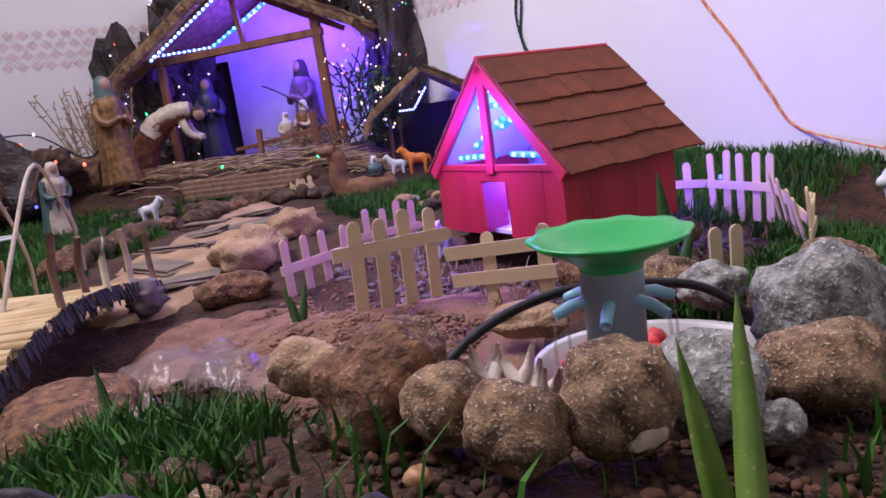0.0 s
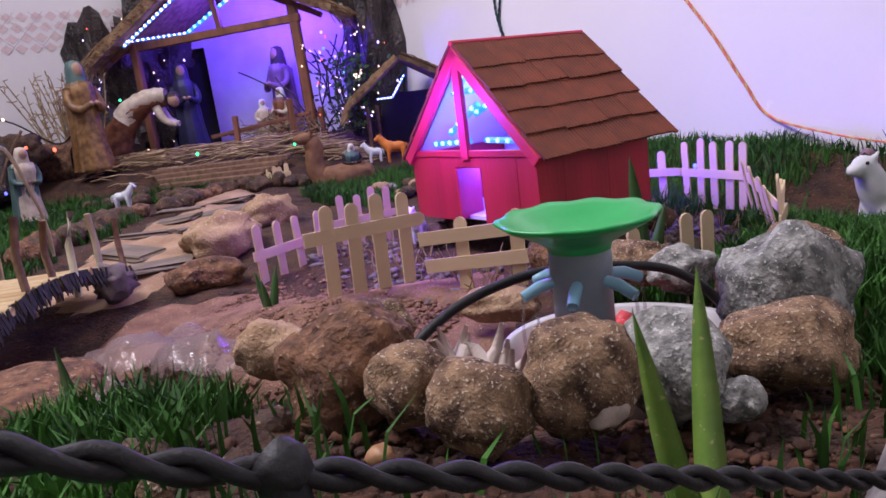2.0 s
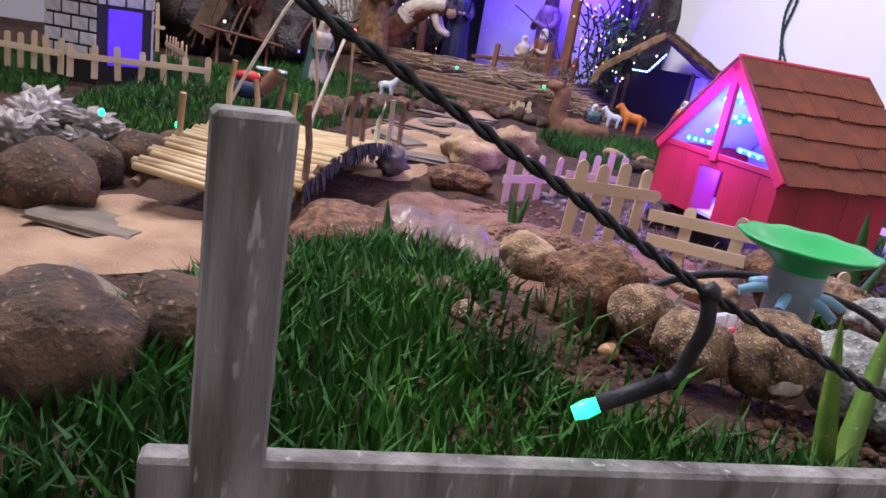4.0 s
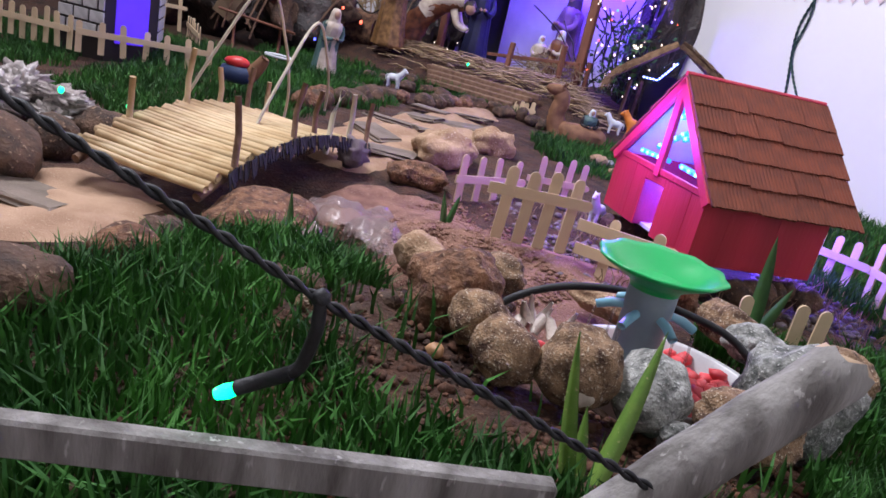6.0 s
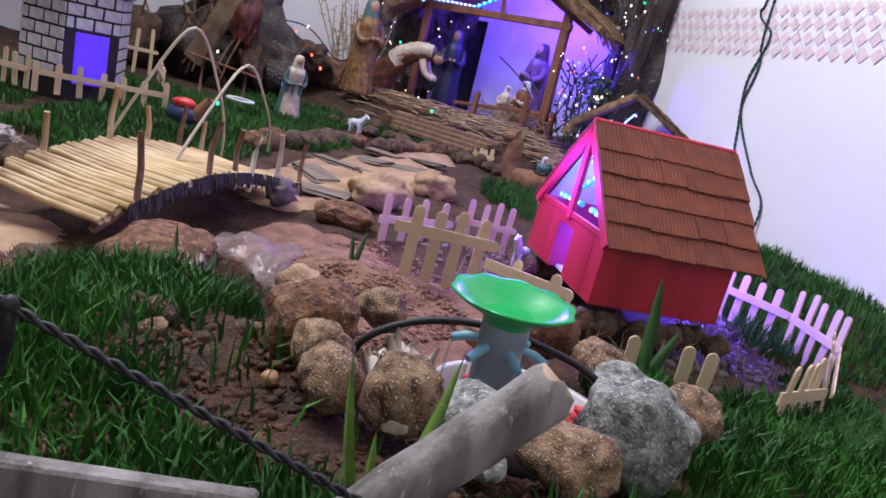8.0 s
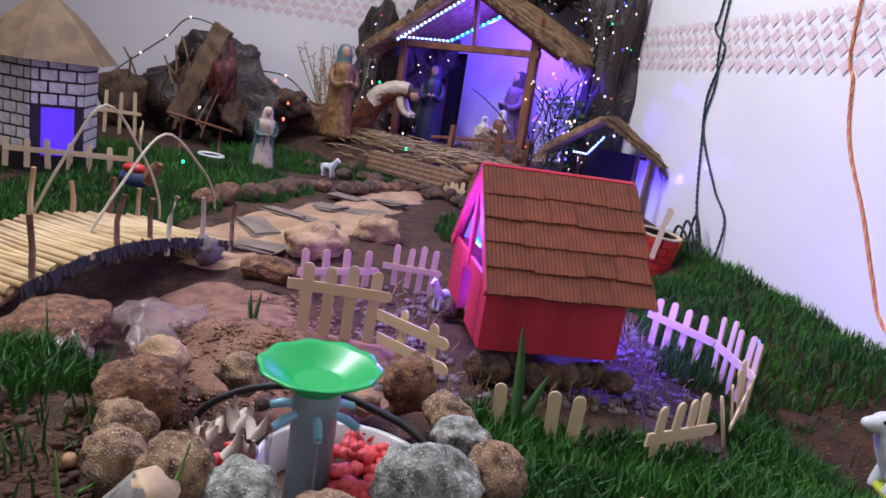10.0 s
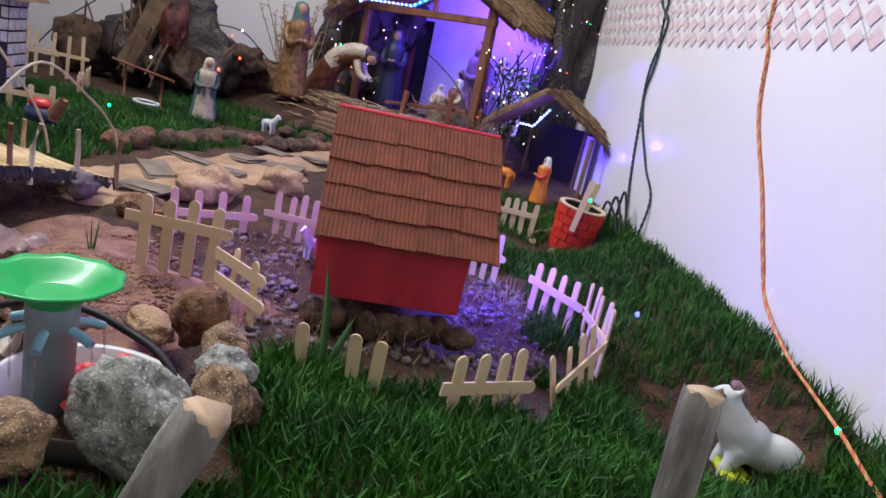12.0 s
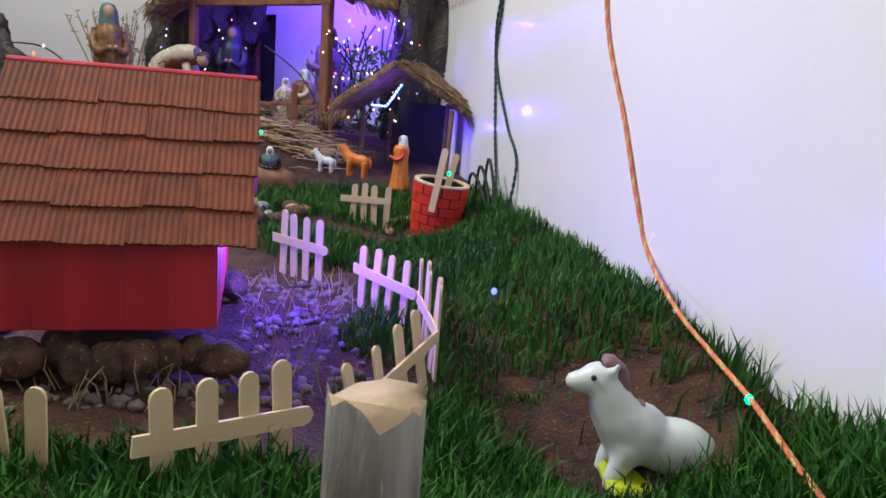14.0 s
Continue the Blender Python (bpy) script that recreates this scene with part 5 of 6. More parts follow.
for k in range(26):
    a = Vector((rng.uniform(-1.5, -1.0), rng.uniform(1.2, 1.45), rng.uniform(0.02, 0.2)))
    d = Vector((rng.uniform(-1, 1), rng.uniform(-0.4, 0.4), rng.uniform(0.2, 1.4))).normalized()
    tube(bm, curve_points([a, a + d * 0.06 + Vector((0, 0, 0.01)), a + d * 0.13], 3), 0.003, 5)
solid("dry_twigs", bm, M["twig"], None, "dark dry twigs stuck in the heap", "twigs", kind="stuff")
bm = bmesh.new()
for k in range(46):
    a = Vector((-1.06 + rng.gauss(0, 0.02), 1.70 + rng.gauss(0, 0.015), 0.08))
    tip = a + Vector((rng.gauss(0, 0.05), rng.gauss(0, 0.03), rng.uniform(0.14, 0.27)))
    line_ = curve_points([a, a.lerp(tip, 0.6) + Vector((rng.gauss(0, 0.008), 0, 0)), tip], 4)
    tube(bm, line_, [0.0016] * 8 + [0.0008], 4, caps=False)
    for q in range(10):
        c = line_[rng.randrange(3, 9)]
        d = Vector((rng.uniform(-1, 1), rng.uniform(-1, 1), rng.uniform(0, 1))).normalized() * rng.uniform(0.008, 0.018)
        tube(bm, [c, c + d], [0.0022, 0.0008], 3, caps=False)
solid("dry_plant", bm, M["straw"], None, "pale feathery dry plant by the far wall", "plant", kind="stuff")
bm = bmesh.new()
for a, b in (((-1.15, 1.16, 0.11), (-0.93, 1.19, 0.095)), ((-1.10, 1.167, 0.02), (-1.10, 1.167, 0.105)), ((-0.97, 1.185, 0.02), (-0.97, 1.185, 0.097))):
    tube(bm, [a, b], 0.0035, 6)
solid("twig_rail", bm, M["wood"], None, "thin red brown twig rail on the lawn", "rail", smooth=True)
bm = bmesh.new()
tube(bm, [(0.035 * math.cos(t), 0.022 * math.sin(t), 0.0) for t in (2 * math.pi * k / 24 for k in range(25))], 0.003, 6)
solid("white_hoop", bm, M["white_toy"], pose(-0.87, 1.08, 0.050), "white plastic hoop table on the lawn", "hoop", smooth=True)
toy = thing("toy_bird", pose(-0.645, 0.735, 0.055, 0, 0, 20), "red and dark blue plastic toy bird on the lawn", "toy bird")
bm = bmesh.new()
blob(bm, (0, 0, 0.0), (0.034, 0.02, 0.018), 0.1, 3, 2)
part("body", bm, M["navy_toy"], toy, smooth=True)
bm = bmesh.new()
blob(bm, (0.0, -0.004, 0.018), (0.022, 0.014, 0.010), 0.1, 4, 2)
part("comb", bm, M["red_toy"], toy, smooth=True)
bm = bmesh.new()
tube(bm, curve_points([(0.02, 0, 0), (0.035, 0, 0.018), (0.045, 0, 0.034)], 3), [0.014, 0.013, 0.012, 0.011, 0.01, 0.009, 0.007], 8)
part("tail", bm, M["terracotta"], toy, smooth=True)

# ---- brick tower ----
TOWER_R, TOWER_H = 0.096, 0.195
tower = thing("tower", pose(-1.022, 0.781, 0.040, 0, 0, -15), "white brick card tower with violet door and brown roof", "tower")
bm = bmesh.new()
lathe(bm, [(TOWER_R, -0.05), (TOWER_R, TOWER_H)], 6, Matrix.Rotation(math.radians(30), 4, "Z"))
part("body", bm, M["mortar"], tower)
ap = TOWER_R * math.cos(math.radians(30))
brick_meshes = {}
for f in range(6):
    a = math.radians(60 * f)
    for row in range(8):
        cuts = [-0.049, -0.018, 0.015, 0.049] if row % 2 else [-0.049, -0.033, 0.0, 0.033, 0.049]
        for u0, u1 in zip(cuts, cuts[1:]):
            z = 0.004 + row * 0.0235
            if f == 0 and z < 0.095 and u1 > -0.037 and u0 < 0.037:
                continue
            key = round(u1 - u0, 3)
            if key not in brick_meshes:
                bm = bmesh.new()
                box(bm, (0, 0, 0), (0.003, u1 - u0 - 0.004, 0.0195), bevel=0.0008)
                brick_meshes[key] = finish("brick", bm, M["brick_white"], False)
            part("brick", brick_meshes[key], None, tower, m=Matrix.Rotation(a, 4, "Z") @ Matrix.Translation((ap + 0.001, (u0 + u1) / 2, z + 0.0105)))
bm = bmesh.new()
box(bm, (ap + 0.001, 0, 0.045), (0.004, 0.060, 0.095), bevel=0.001)
part("door", bm, M["violet_door"], tower, "violet card door with its glow put into the material")
bm = bmesh.new()
lathe(bm, [(0.138, TOWER_H - 0.012), (0.075, TOWER_H + 0.062), (0.012, TOWER_H + 0.115), (0.001, TOWER_H + 0.118)], 6, Matrix.Rotation(math.radians(30), 4, "Z"), top=True)
part("roof", bm, M["card"], tower, "brown card pyramid roof")
# Added violet light floating before the door; the tower has no diode.
lamp("tower_diode_light", "POINT", tower.matrix_basis @ Vector((ap + 0.035, 0, 0.05)), 0.06, VIOLET, 0.01)

# ---- well ----
well = thing("well", pose(0.085, 1.405, -0.032, 0, 6, 0), "bright red painted brick well with two upright craft sticks", "well")
bm = bmesh.new()
lathe(bm, [(0.038, 0), (0.047, 0.098), (0.047, 0.101), (0.040, 0.101), (0.040, 0.06), (0.0, 0.06)], 32, top=False)
part("body", bm, M["mortar"], well, smooth=False)
bm = bmesh.new()
lathe(bm, [(0.0475, 0.101), (0.0475, 0.104), (0.039, 0.104), (0.039, 0.101)], 32, top=False, bottom=False)
part("rim", bm, M["stick"], well, "pale cardboard rim")
for row in range(6):
    n = 9
    z0 = 0.002 + row * 0.0165
    for k in range(n):
        a0 = 2 * math.pi * (k + (row % 2) * 0.5) / n + 0.02
        a1 = a0 + 2 * math.pi / n - 0.055
        bm = bmesh.new()
        vs = []
        for rr in (-0.002, 0.0016):
            for z in (z0, z0 + 0.0148):
                q = 0.038 + 0.009 * z / 0.098 + rr
                vs.append([bm.verts.new((q * math.cos(a0 + (a1 - a0) * j / 3), q * math.sin(a0 + (a1 - a0) * j / 3), z)) for j in range(4)])
        for j in range(3):
            bm.faces.new((vs[2][j], vs[2][j + 1], vs[3][j + 1], vs[3][j]))
            bm.faces.new((vs[3][j], vs[3][j + 1], vs[1][j + 1], vs[1][j]))
            bm.faces.new((vs[0][j], vs[0][j + 1], vs[2][j + 1], vs[2][j]))
        for e in (0, 3):
            bm.faces.new((vs[0][e], vs[2][e], vs[3][e], vs[1][e]))
        part("brick", bm, M["brick_red"], well)
for m in (pose(-0.008, 0.030, 0.045, 0, 6, 20), pose(0.014, -0.0495, 0.060, -3, 2, 8)):
    part("upright_stick", stick(0.106, 0.011), None, well, m=m)
rng = random.Random(77)
for i in range(11):
    a = rng.uniform(2.2, 5.6)
    x, y = 0.075 + 0.062 * math.cos(a), 1.385 + 0.055 * math.sin(a)
    s = rng.uniform(0.007, 0.012)
    rock((x, y, ground_z(x, y) + s * 0.5), (s * 1.3, s, s * 0.8), "rock_tan", 150 + i, 0.2, i * 40, "small pale pebble round the well", "pebbles round the well", sub=2)
for i in range(14):
    x, y = -0.10 + rng.uniform(-0.05, 0.03), 1.20 + rng.uniform(-0.05, 0.08)
    s = rng.uniform(0.008, 0.018)
    rock((x, y, ground_z(x, y) + s * 0.6), (s * 1.4, s, s * 0.8), rng.choice(("rock_tan", "rock_grey", "rock_dark")), 170 + i, 0.25, i * 40, "small pale stone behind the house", "stones behind the house", sub=2)

# ---- cane bridge ----
BA, BB = Vector((-0.326, 0.300, 0.0)), Vector((-0.408, 0.660, 0.0))
bd = (BB - BA).normalized()
bn = Vector((bd.y, -bd.x, 0))  # towards the near edge
BLEN = (BB - BA).length
bridge = thing("cane_bridge", (0, 0, 0), "arched foot bridge of pale canes with twig posts", "bridge")


def deck_z(t):
    return 0.024 + 0.030 * math.sin(math.pi * min(1, max(0, t)) ** 0.9)


rng = random.Random(9)
N = 46
for i in range(N):
    t = (i + 0.5) / N
    c = BA + bd * BLEN * t
    h0, h1 = 0.074 + rng.uniform(-0.004, 0.006), 0.078 + rng.uniform(-0.006, 0.006)
    sk = rng.uniform(-0.006, 0.006)
    z = deck_z(t) + rng.uniform(-0.0008, 0.0008)
    bm = bmesh.new()
    tube(bm, [c + bn * h0 + bd * sk + Vector((0, 0, z)), c + Vector((0, 0, z)), c - bn * h1 - bd * sk + Vector((0, 0, z + 0.004))], 0.0044 * rng.uniform(0.85, 1.1), 7)
    part("cane", bm, M["cane"], bridge, smooth=True)
for s, off in ((1, 0.066), (-1, 0.07)):
    bm = bmesh.new()
    tube(bm, [BA + bd * BLEN * k / 10 + bn * s * off + Vector((0, 0, deck_z(k / 10) - 0.008)) for k in range(11)], 0.005, 7)
    part("bearer", bm, M["twig"], bridge, smooth=True)
for t, s, h, mat in ((0.13, 1, 0.070, "twig"), (0.44, 1, 0.064, "twig"), (0.60, 1, 0.056, "twig"), (0.86, 1, 0.062, "hoop"), (1.06, 1, 0.056, "twig"), (0.66, 1, 0.06, "hoop"), (0.20, -1, 0.05, "cane"), (0.45, -1, 0.07, "cane"), (0.62, -1, 0.05, "cane"), (0.80, -1, 0.06, "twig"), (0.95, -1, 0.05, "cane")):
    p = BA + bd * BLEN * t + bn * s * (0.072 + rng.uniform(-0.004, 0.004))
    bm = bmesh.new()
    z = deck_z(t)
    tube(bm, [p + Vector((0, 0, z - 0.02)), p + Vector((rng.uniform(-0.004, 0.004), 0, z + h * 0.5)), p + Vector((rng.uniform(-0.008, 0.008), rng.uniform(-0.004, 0.008), z + h))], [0.0036, 0.0034, 0.0033], 7)
    part("post", bm, M[mat], bridge, smooth=True)
for a, top, b in (((-0.462, 0.452, 0.03), (-0.405, 0.525, 0.208), (-0.470, 0.660, 0.03)), ((-0.345, 0.455, 0.03), (-0.385, 0.600, 0.175), (-0.500, 0.790, 0.03))):
    a, top, b = Vector(a), Vector(top), Vector(b)
    bm = bmesh.new()
    tube(bm, curve_points([a, a.lerp(top, 0.55) + (a - b) * 0.05, top, b.lerp(top, 0.60) + (b - a) * 0.10, b.lerp(top, 0.25) + (b - a) * 0.08, b], 6), 0.0020, 7)
    part("hoop", bm, M["hoop"], bridge, "thin bent willow hoop", smooth=True)
bm = bmesh.new()
fray = random.Random(19)
for k in range(96):
    t = 0.08 + 0.94 * k / 96
    p = BA + bd * BLEN * t + bn * (0.078 + fray.uniform(-0.001, 0.003))
    z = deck_z(t)
    w, hang = bd * 0.0022, fray.uniform(0.008, 0.017)
    out_ = bn * fray.uniform(0.000, 0.005)
    q = [p - w + Vector((0, 0, z + 0.004)), p + w + Vector((0, 0, z + 0.004)), p + w * 0.9 + out_ + Vector((0, 0, z - hang * 0.7)), p + out_ + Vector((0, 0, z - hang)), p - w * 0.9 + out_ + Vector((0, 0, z - hang * 0.75))]
    face = [bm.verts.new(v) for v in q]
    back = [bm.verts.new(v - bn * 0.0010) for v in q]
    bm.faces.new(face)
    bm.faces.new(back[::-1])
    for a_ in range(5):
        bm.faces.new((face[a_], back[a_], back[(a_ + 1) % 5], face[(a_ + 1) % 5]))
bmesh.ops.recalc_face_normals(bm, faces=bm.faces)
part("edge_cloth", bm, M["dark_cloth"], bridge, "dark frayed cloth along the bridge's edge")
bm = bmesh.new()
blob(bm, (-0.318, 0.628, 0.022), (0.018, 0.020, 0.020), 0.5, 4, 3, freq=3)
solid("foil_lump", bm, M["violet_stone"], None, "crumpled bluish foil lump under the bridge's end", "foil", smooth=True)
for i, (c, w, d, turn) in enumerate((((-0.112, 0.400, 0.004), 0.066, 0.030, -25), ((-0.136, 0.328, 0.004), 0.034, 0.020, 35), ((-0.20, 0.46, -0.010), 0.070, 0.040, 60))):
    bm = bmesh.new()
    bmesh.ops.create_grid(bm, x_segments=16, y_segments=10, size=0.5)
    for v in bm.verts:
        x, y = v.co.x, v.co.y
        e = 1 + 0.5 * noise.noise(Vector((x * 3, y * 3, i * 7.0 + 1)))
        k = e * (1 - 0.45 * max(abs(x), abs(y)) * min(abs(x), abs(y)) * 4)
        v.co = Vector((x * w * 1.8 * k, y * d * 1.8 * k, 0.024 * math.cos(x * 3.0) * math.cos(y * 2.2) + 0.014 * noise.noise(Vector((x * 6, y * 6, i * 3.0)))))
    bmesh.ops.solidify(bm, geom=list(bm.faces), thickness=0.0008)
    solid("plastic_sheet", bm, M["film"], pose(*c, 0, 0, turn), "crumpled clear plastic sheet in the stream bed", "plastic sheet", "plastic sheets in the stream", smooth=True)
bm = bmesh.new()
for i in range(16):
    blob(bm, (-0.63 + rng.uniform(-0.08, 0.09), 0.36 + rng.uniform(-0.09, 0.07), 0.022 + rng.uniform(-0.010, 0.016)), (rng.uniform(0.018, 0.032), rng.uniform(0.012, 0.026), rng.uniform(0.008, 0.016)), 0.85, i + 60, 4, freq=3.4)
solid("crumpled_film", bm, M["film_white"], None, "heap of crumpled clear plastic film beside the sand", "plastic film", kind="stuff", smooth=True)

def even(pts, step):
    """The same line in equal steps."""
    pts = [Vector(p) for p in pts]
    out, left = [pts[0]], step
    for a, b in zip(pts, pts[1:]):
        d = (b - a).length
        at = 0.0
        while d - at >= left:
            at += left
            out.append(a.lerp(b, at / d))
            left = step
        left -= d - at
    return out


# ---- front fence of weathered wood, wire and bulb ----
rustic = thing("rustic_fence", (0, 0, 0), "weathered grey wooden fence along the display's front", "fence")


def post(base, top, w, seed, label=""):
    base, top = Vector(base), Vector(top)
    d = top - base
    bm = bmesh.new()
    rng = random.Random(seed)
    pts = [base.lerp(top, k / 8) for k in range(9)]
    rings = tube(bm, pts, [w / 2 * (1 + rng.uniform(-0.06, 0.06)) for _ in pts], 18, 0, caps=False, wobble=0.03, rng=rng)
    for k, v in enumerate(rings[-1]):
        v.co += d.normalized() * 0.0022 * (math.sin(k * 0.7 + seed) + math.sin(k * 1.9))
    f = bm.faces.new(rings[-1])
    f.material_index = 1
    bm.faces.new(rings[0])
    return part("post", bm, [M["wood_grey"], M["wood_cut"]], rustic, label, smooth=True)


bm = bmesh.new()
box(bm, (0.000, -0.049, 0.066), (0.0175, 0.010, 0.207), Matrix.Rotation(0.82, 3, "Z"), bevel=0.0012)
part("post", bm, M["wood_grey"], rustic, "flat weathered board post")
post((0.1690, 0.0850, 0.035), (0.246, 0.143, 0.139), 0.022, 2, "leaning weathered round post")
post((0.368, 0.228, 0.010), (0.407, 0.272, 0.146), 0.022, 3, "weathered round post with a pale cut end")
post((0.556, 0.462, -0.016), (0.547, 0.476, 0.158), 0.021, 4, "broken weathered round post with a jagged top")
bm = bmesh.new()
a, b = Vector((-0.017, -0.060, 0.078)), Vector((0.174, 0.076, 0.078))
rot = (b - a).to_track_quat("X", "Z").to_matrix()
box(bm, (a + b) / 2, ((b - a).length, 0.008, 0.014), rot, bevel=0.0012)
part("rail", bm, M["wood_grey"], rustic, "split weathered rail")

wire = thing("light_string", (0, 0, 0), "black twisted light string with one green bulb, hung between posts", "light string")
KNOT = Vector((0.0956, 0.0316, 0.1347))
line = curve_points([KNOT + Vector((-0.715, -0.540, 0.445)) * q for q in (0.5, 0.33, 0.2, 0.1, 0.04)] + [KNOT] + [KNOT + Vector((0.775, 0.51, -0.37)) * q for q in (0.05, 0.12, 0.2)], 10)
for ph in (0, math.pi):
    bm = bmesh.new()
    fine = even(line, 0.0014)
    pts = []
    for i, p in enumerate(fine):
        q = i * 0.55 + ph
        pts.append(p + Vector((0.0, math.cos(q), math.sin(q))) * 0.0010)
    tube(bm, pts, 0.00098, 6)
    part("strand", bm, M["cable"], wire, smooth=True)
bm = bmesh.new()
blob(bm, KNOT, (0.0030, 0.0030, 0.0034), 0.3, 2, 2)
tube(bm, curve_points([KNOT, KNOT + Vector((0.0012, -0.001, -0.009)), KNOT + Vector((-0.0005, -0.001, -0.018)), (0.0932, 0.0297, 0.1097), (0.0890, 0.0278, 0.1055)], 5), 0.0023, 8)
part("drop_wire", bm, M["cable"], wire, "short black drop wire", smooth=True)
bm = bmesh.new()
tube(bm, [(0.0912, 0.0288, 0.1071), (0.0748, 0.0226, 0.0959)], 0.0026, 12)
part("bulb_holder", bm, M["cable"], wire, "black bulb holder", smooth=True)
bm = bmesh.new()
tube(bm, [(0.0752, 0.0227, 0.0961), (0.0718, 0.0212, 0.0937), (0.0688, 0.0199, 0.0917)], [0.0022, 0.0028, 0.0021], 12)
part("bulb", bm, M["led_green"], wire, "lit green bulb", smooth=True)
lamp("green_bulb_light", "POINT", (0.0670, 0.0190, 0.0903), 0.0016, (0.05, 1.0, 0.35), 0.002)


# ---- cords on the wall ----
def twisted(name, pts, r, mats, label, turns=0.85):
    root = thing(name, (0, 0, 0), label, "cord")
    fine = even(curve_points(pts, 24), 0.0035)
    for k, mt in enumerate(mats):
        out = []
        for i, p in enumerate(fine):
            q = i * turns + k * 2 * math.pi / len(mats)
            out.append(p + (Vector((0.642, -0.767, 0)) * math.cos(q) + Vector((-0.767, -0.642, 0.2)) * math.sin(q)) * r)
        bm = bmesh.new()
        tube(bm, out, r * 1.05, 6)
        part("strand", bm, M[mt], root, smooth=True)
    return root


twisted("wall_flex", [(0.060, 1.633, 1.5), (0.065, 1.627, 0.614), (0.056, 1.637, 0.503), (0.098, 1.587, 0.45), (0.080, 1.609, 0.349), (0.099, 1.586, 0.235), (0.120, 1.561, 0.135), (0.155, 1.510, 0.03), (0.15, 1.490, 0.005)], 0.0016, ("cable_green", "cable_green"), "dark green twisted flex hanging down the white wall")
twisted("wall_flex", [(0.085, 1.603, 1.5), (0.079, 1.610, 0.56), (0.095, 1.591, 0.388), (0.090, 1.597, 0.286), (0.158, 1.516, 0.171), (0.204, 1.461, 0.111), (0.20, 1.445, 0.01)], 0.0016, ("cable_green", "cable_green"), "dark green twisted flex hanging down the white wall")
twisted("orange_cord", [(0.33, 1.310, 1.5), (0.345, 1.292, 0.557), (0.368, 1.265, 0.393), (0.388, 1.241, 0.304), (0.434, 1.186, 0.206), (0.468, 1.145, 0.125), (0.496, 1.112, 0.070), (0.545, 1.010, 0.045), (0.585, 0.940, 0.034), (0.622, 0.872, 0.027), (0.66, 0.780, 0.022), (0.70, 0.700, 0.02), (0.78, 0.600, 0.02)], 0.0014, ("cord_orange", "cord_orange", "cord_yellow"), "orange and yellow twisted cord hanging over the wall and grass")
bm = bmesh.new()
for k in range(3):
    tube(bm, curve_points([(0.10 + 0.02 * k, 1.50 - 0.01 * k, 0.0), (0.11 + 0.015 * k, 1.49, 0.08 + 0.015 * k), (0.15 + 0.01 * k, 1.46, 0.05), (0.17, 1.44, 0.0)], 6), 0.0028, 6)
solid("cable_coil", bm, M["cable"], None, "loose black cable loops by the wall", "cable", smooth=True)


# ---- leafy plants ----
def leaf(bm, base, tip, width, thick, bend=0.0, mi=0):
    base, tip = Vector(base), Vector(tip)
    d = tip - base
    side = d.cross(Vector((0.25, 1.0, 0.1))).normalized()
    nrm = side.cross(d).normalized()
    pts, n = [], 10
    for i in range(n + 1):
        t = i / n
        w = width / 2 * (1 - t ** 3.6) * (0.95 + 0.25 * min(t * 3, 1) * (1 - t))
        c = base + d * t + nrm * bend * math.sin(math.pi * t)
        pts.append([bm.verts.new(c + side * w), bm.verts.new(c + nrm * thick * (1 - t * 0.7)), bm.verts.new(c - side * w), bm.verts.new(c - nrm * thick * 0.5 * (1 - t * 0.7))])
    for p, q in zip(pts, pts[1:]):
        for k in range(4):
            bm.faces.new((p[k], p[(k + 1) % 4], q[(k + 1) % 4], q[k])).material_index = mi
    bm.faces.new(pts[0][::-1])


def plant(name, base, leaves, mat, label):
    root = thing(name, base, label, "plant")
    for tip, w, th, bend in leaves:
        bm = bmesh.new()
        leaf(bm, (tip[0] * 0.12, tip[1] * 0.12, -0.012), tip, w, th, bend)
        part("leaf", bm, M[mat], root, smooth=True)


plant("aloe_plant", (0.170, 0.168, 0.018), (((0.008, 0.046, 0.083), 0.0098, 0.003, 0.004), ((-0.022, -0.010, 0.088), 0.0092, 0.003, -0.003), ((-0.012, 0.01, 0.045), 0.009, 0.002, 0.0)), "aloe", "green aloe plant with thick pointed leaves")
plant("leafy_plant", (0.214, 0.566, 0.005), (((-0.009, -0.006, 0.096), 0.013, 0.0015, 0.003), ((0.02, 0.01, 0.05), 0.010, 0.0012, 0.0)), "leaf", "dark green broad blade plant by the house")
plant("leafy_plant", (-0.112, 0.528, 0.012), (((0.012, 0.0, 0.034), 0.008, 0.001, 0.0), ((-0.010, 0.004, 0.030), 0.008, 0.001, 0.0), ((0.0, -0.008, 0.024), 0.008, 0.001, 0.0)), "leaf", "small dark green seedling in sandy earth")
plant("leafy_plant", (-0.150, 0.312, 0.008), (((-0.006, 0.006, 0.050), 0.011, 0.001, 0.002), ((0.016, 0.0, 0.024), 0.008, 0.001, 0.0)), "leaf", "dark green broad blade plant in grass")

# dried violet-lit weeds and gravel in the house yard
rng = random.Random(61)
bm = bmesh.new()
for k in range(520):
    u, v = rng.uniform(-0.10, 0.30), rng.uniform(-0.16, 0.17)
    if -0.01 < u < 0.18 and abs(v) < 0.11:
        continue
    p = HOUSE @ Vector((u, v, 0))
    z = ground_z(p.x, p.y)
    d = Vector((rng.uniform(-0.6, 0.6), rng.uniform(-0.6, 0.6), 1)).normalized() * rng.uniform(0.008, 0.034)
    tube(bm, [(p.x, p.y, z - 0.002), Vector((p.x, p.y, z)) + d * 0.6, Vector((p.x, p.y, z)) + d + Vector((rng.uniform(-0.006, 0.006), rng.uniform(-0.006, 0.006), -0.002))], [0.0007, 0.0006, 0.0004], 3, caps=False)
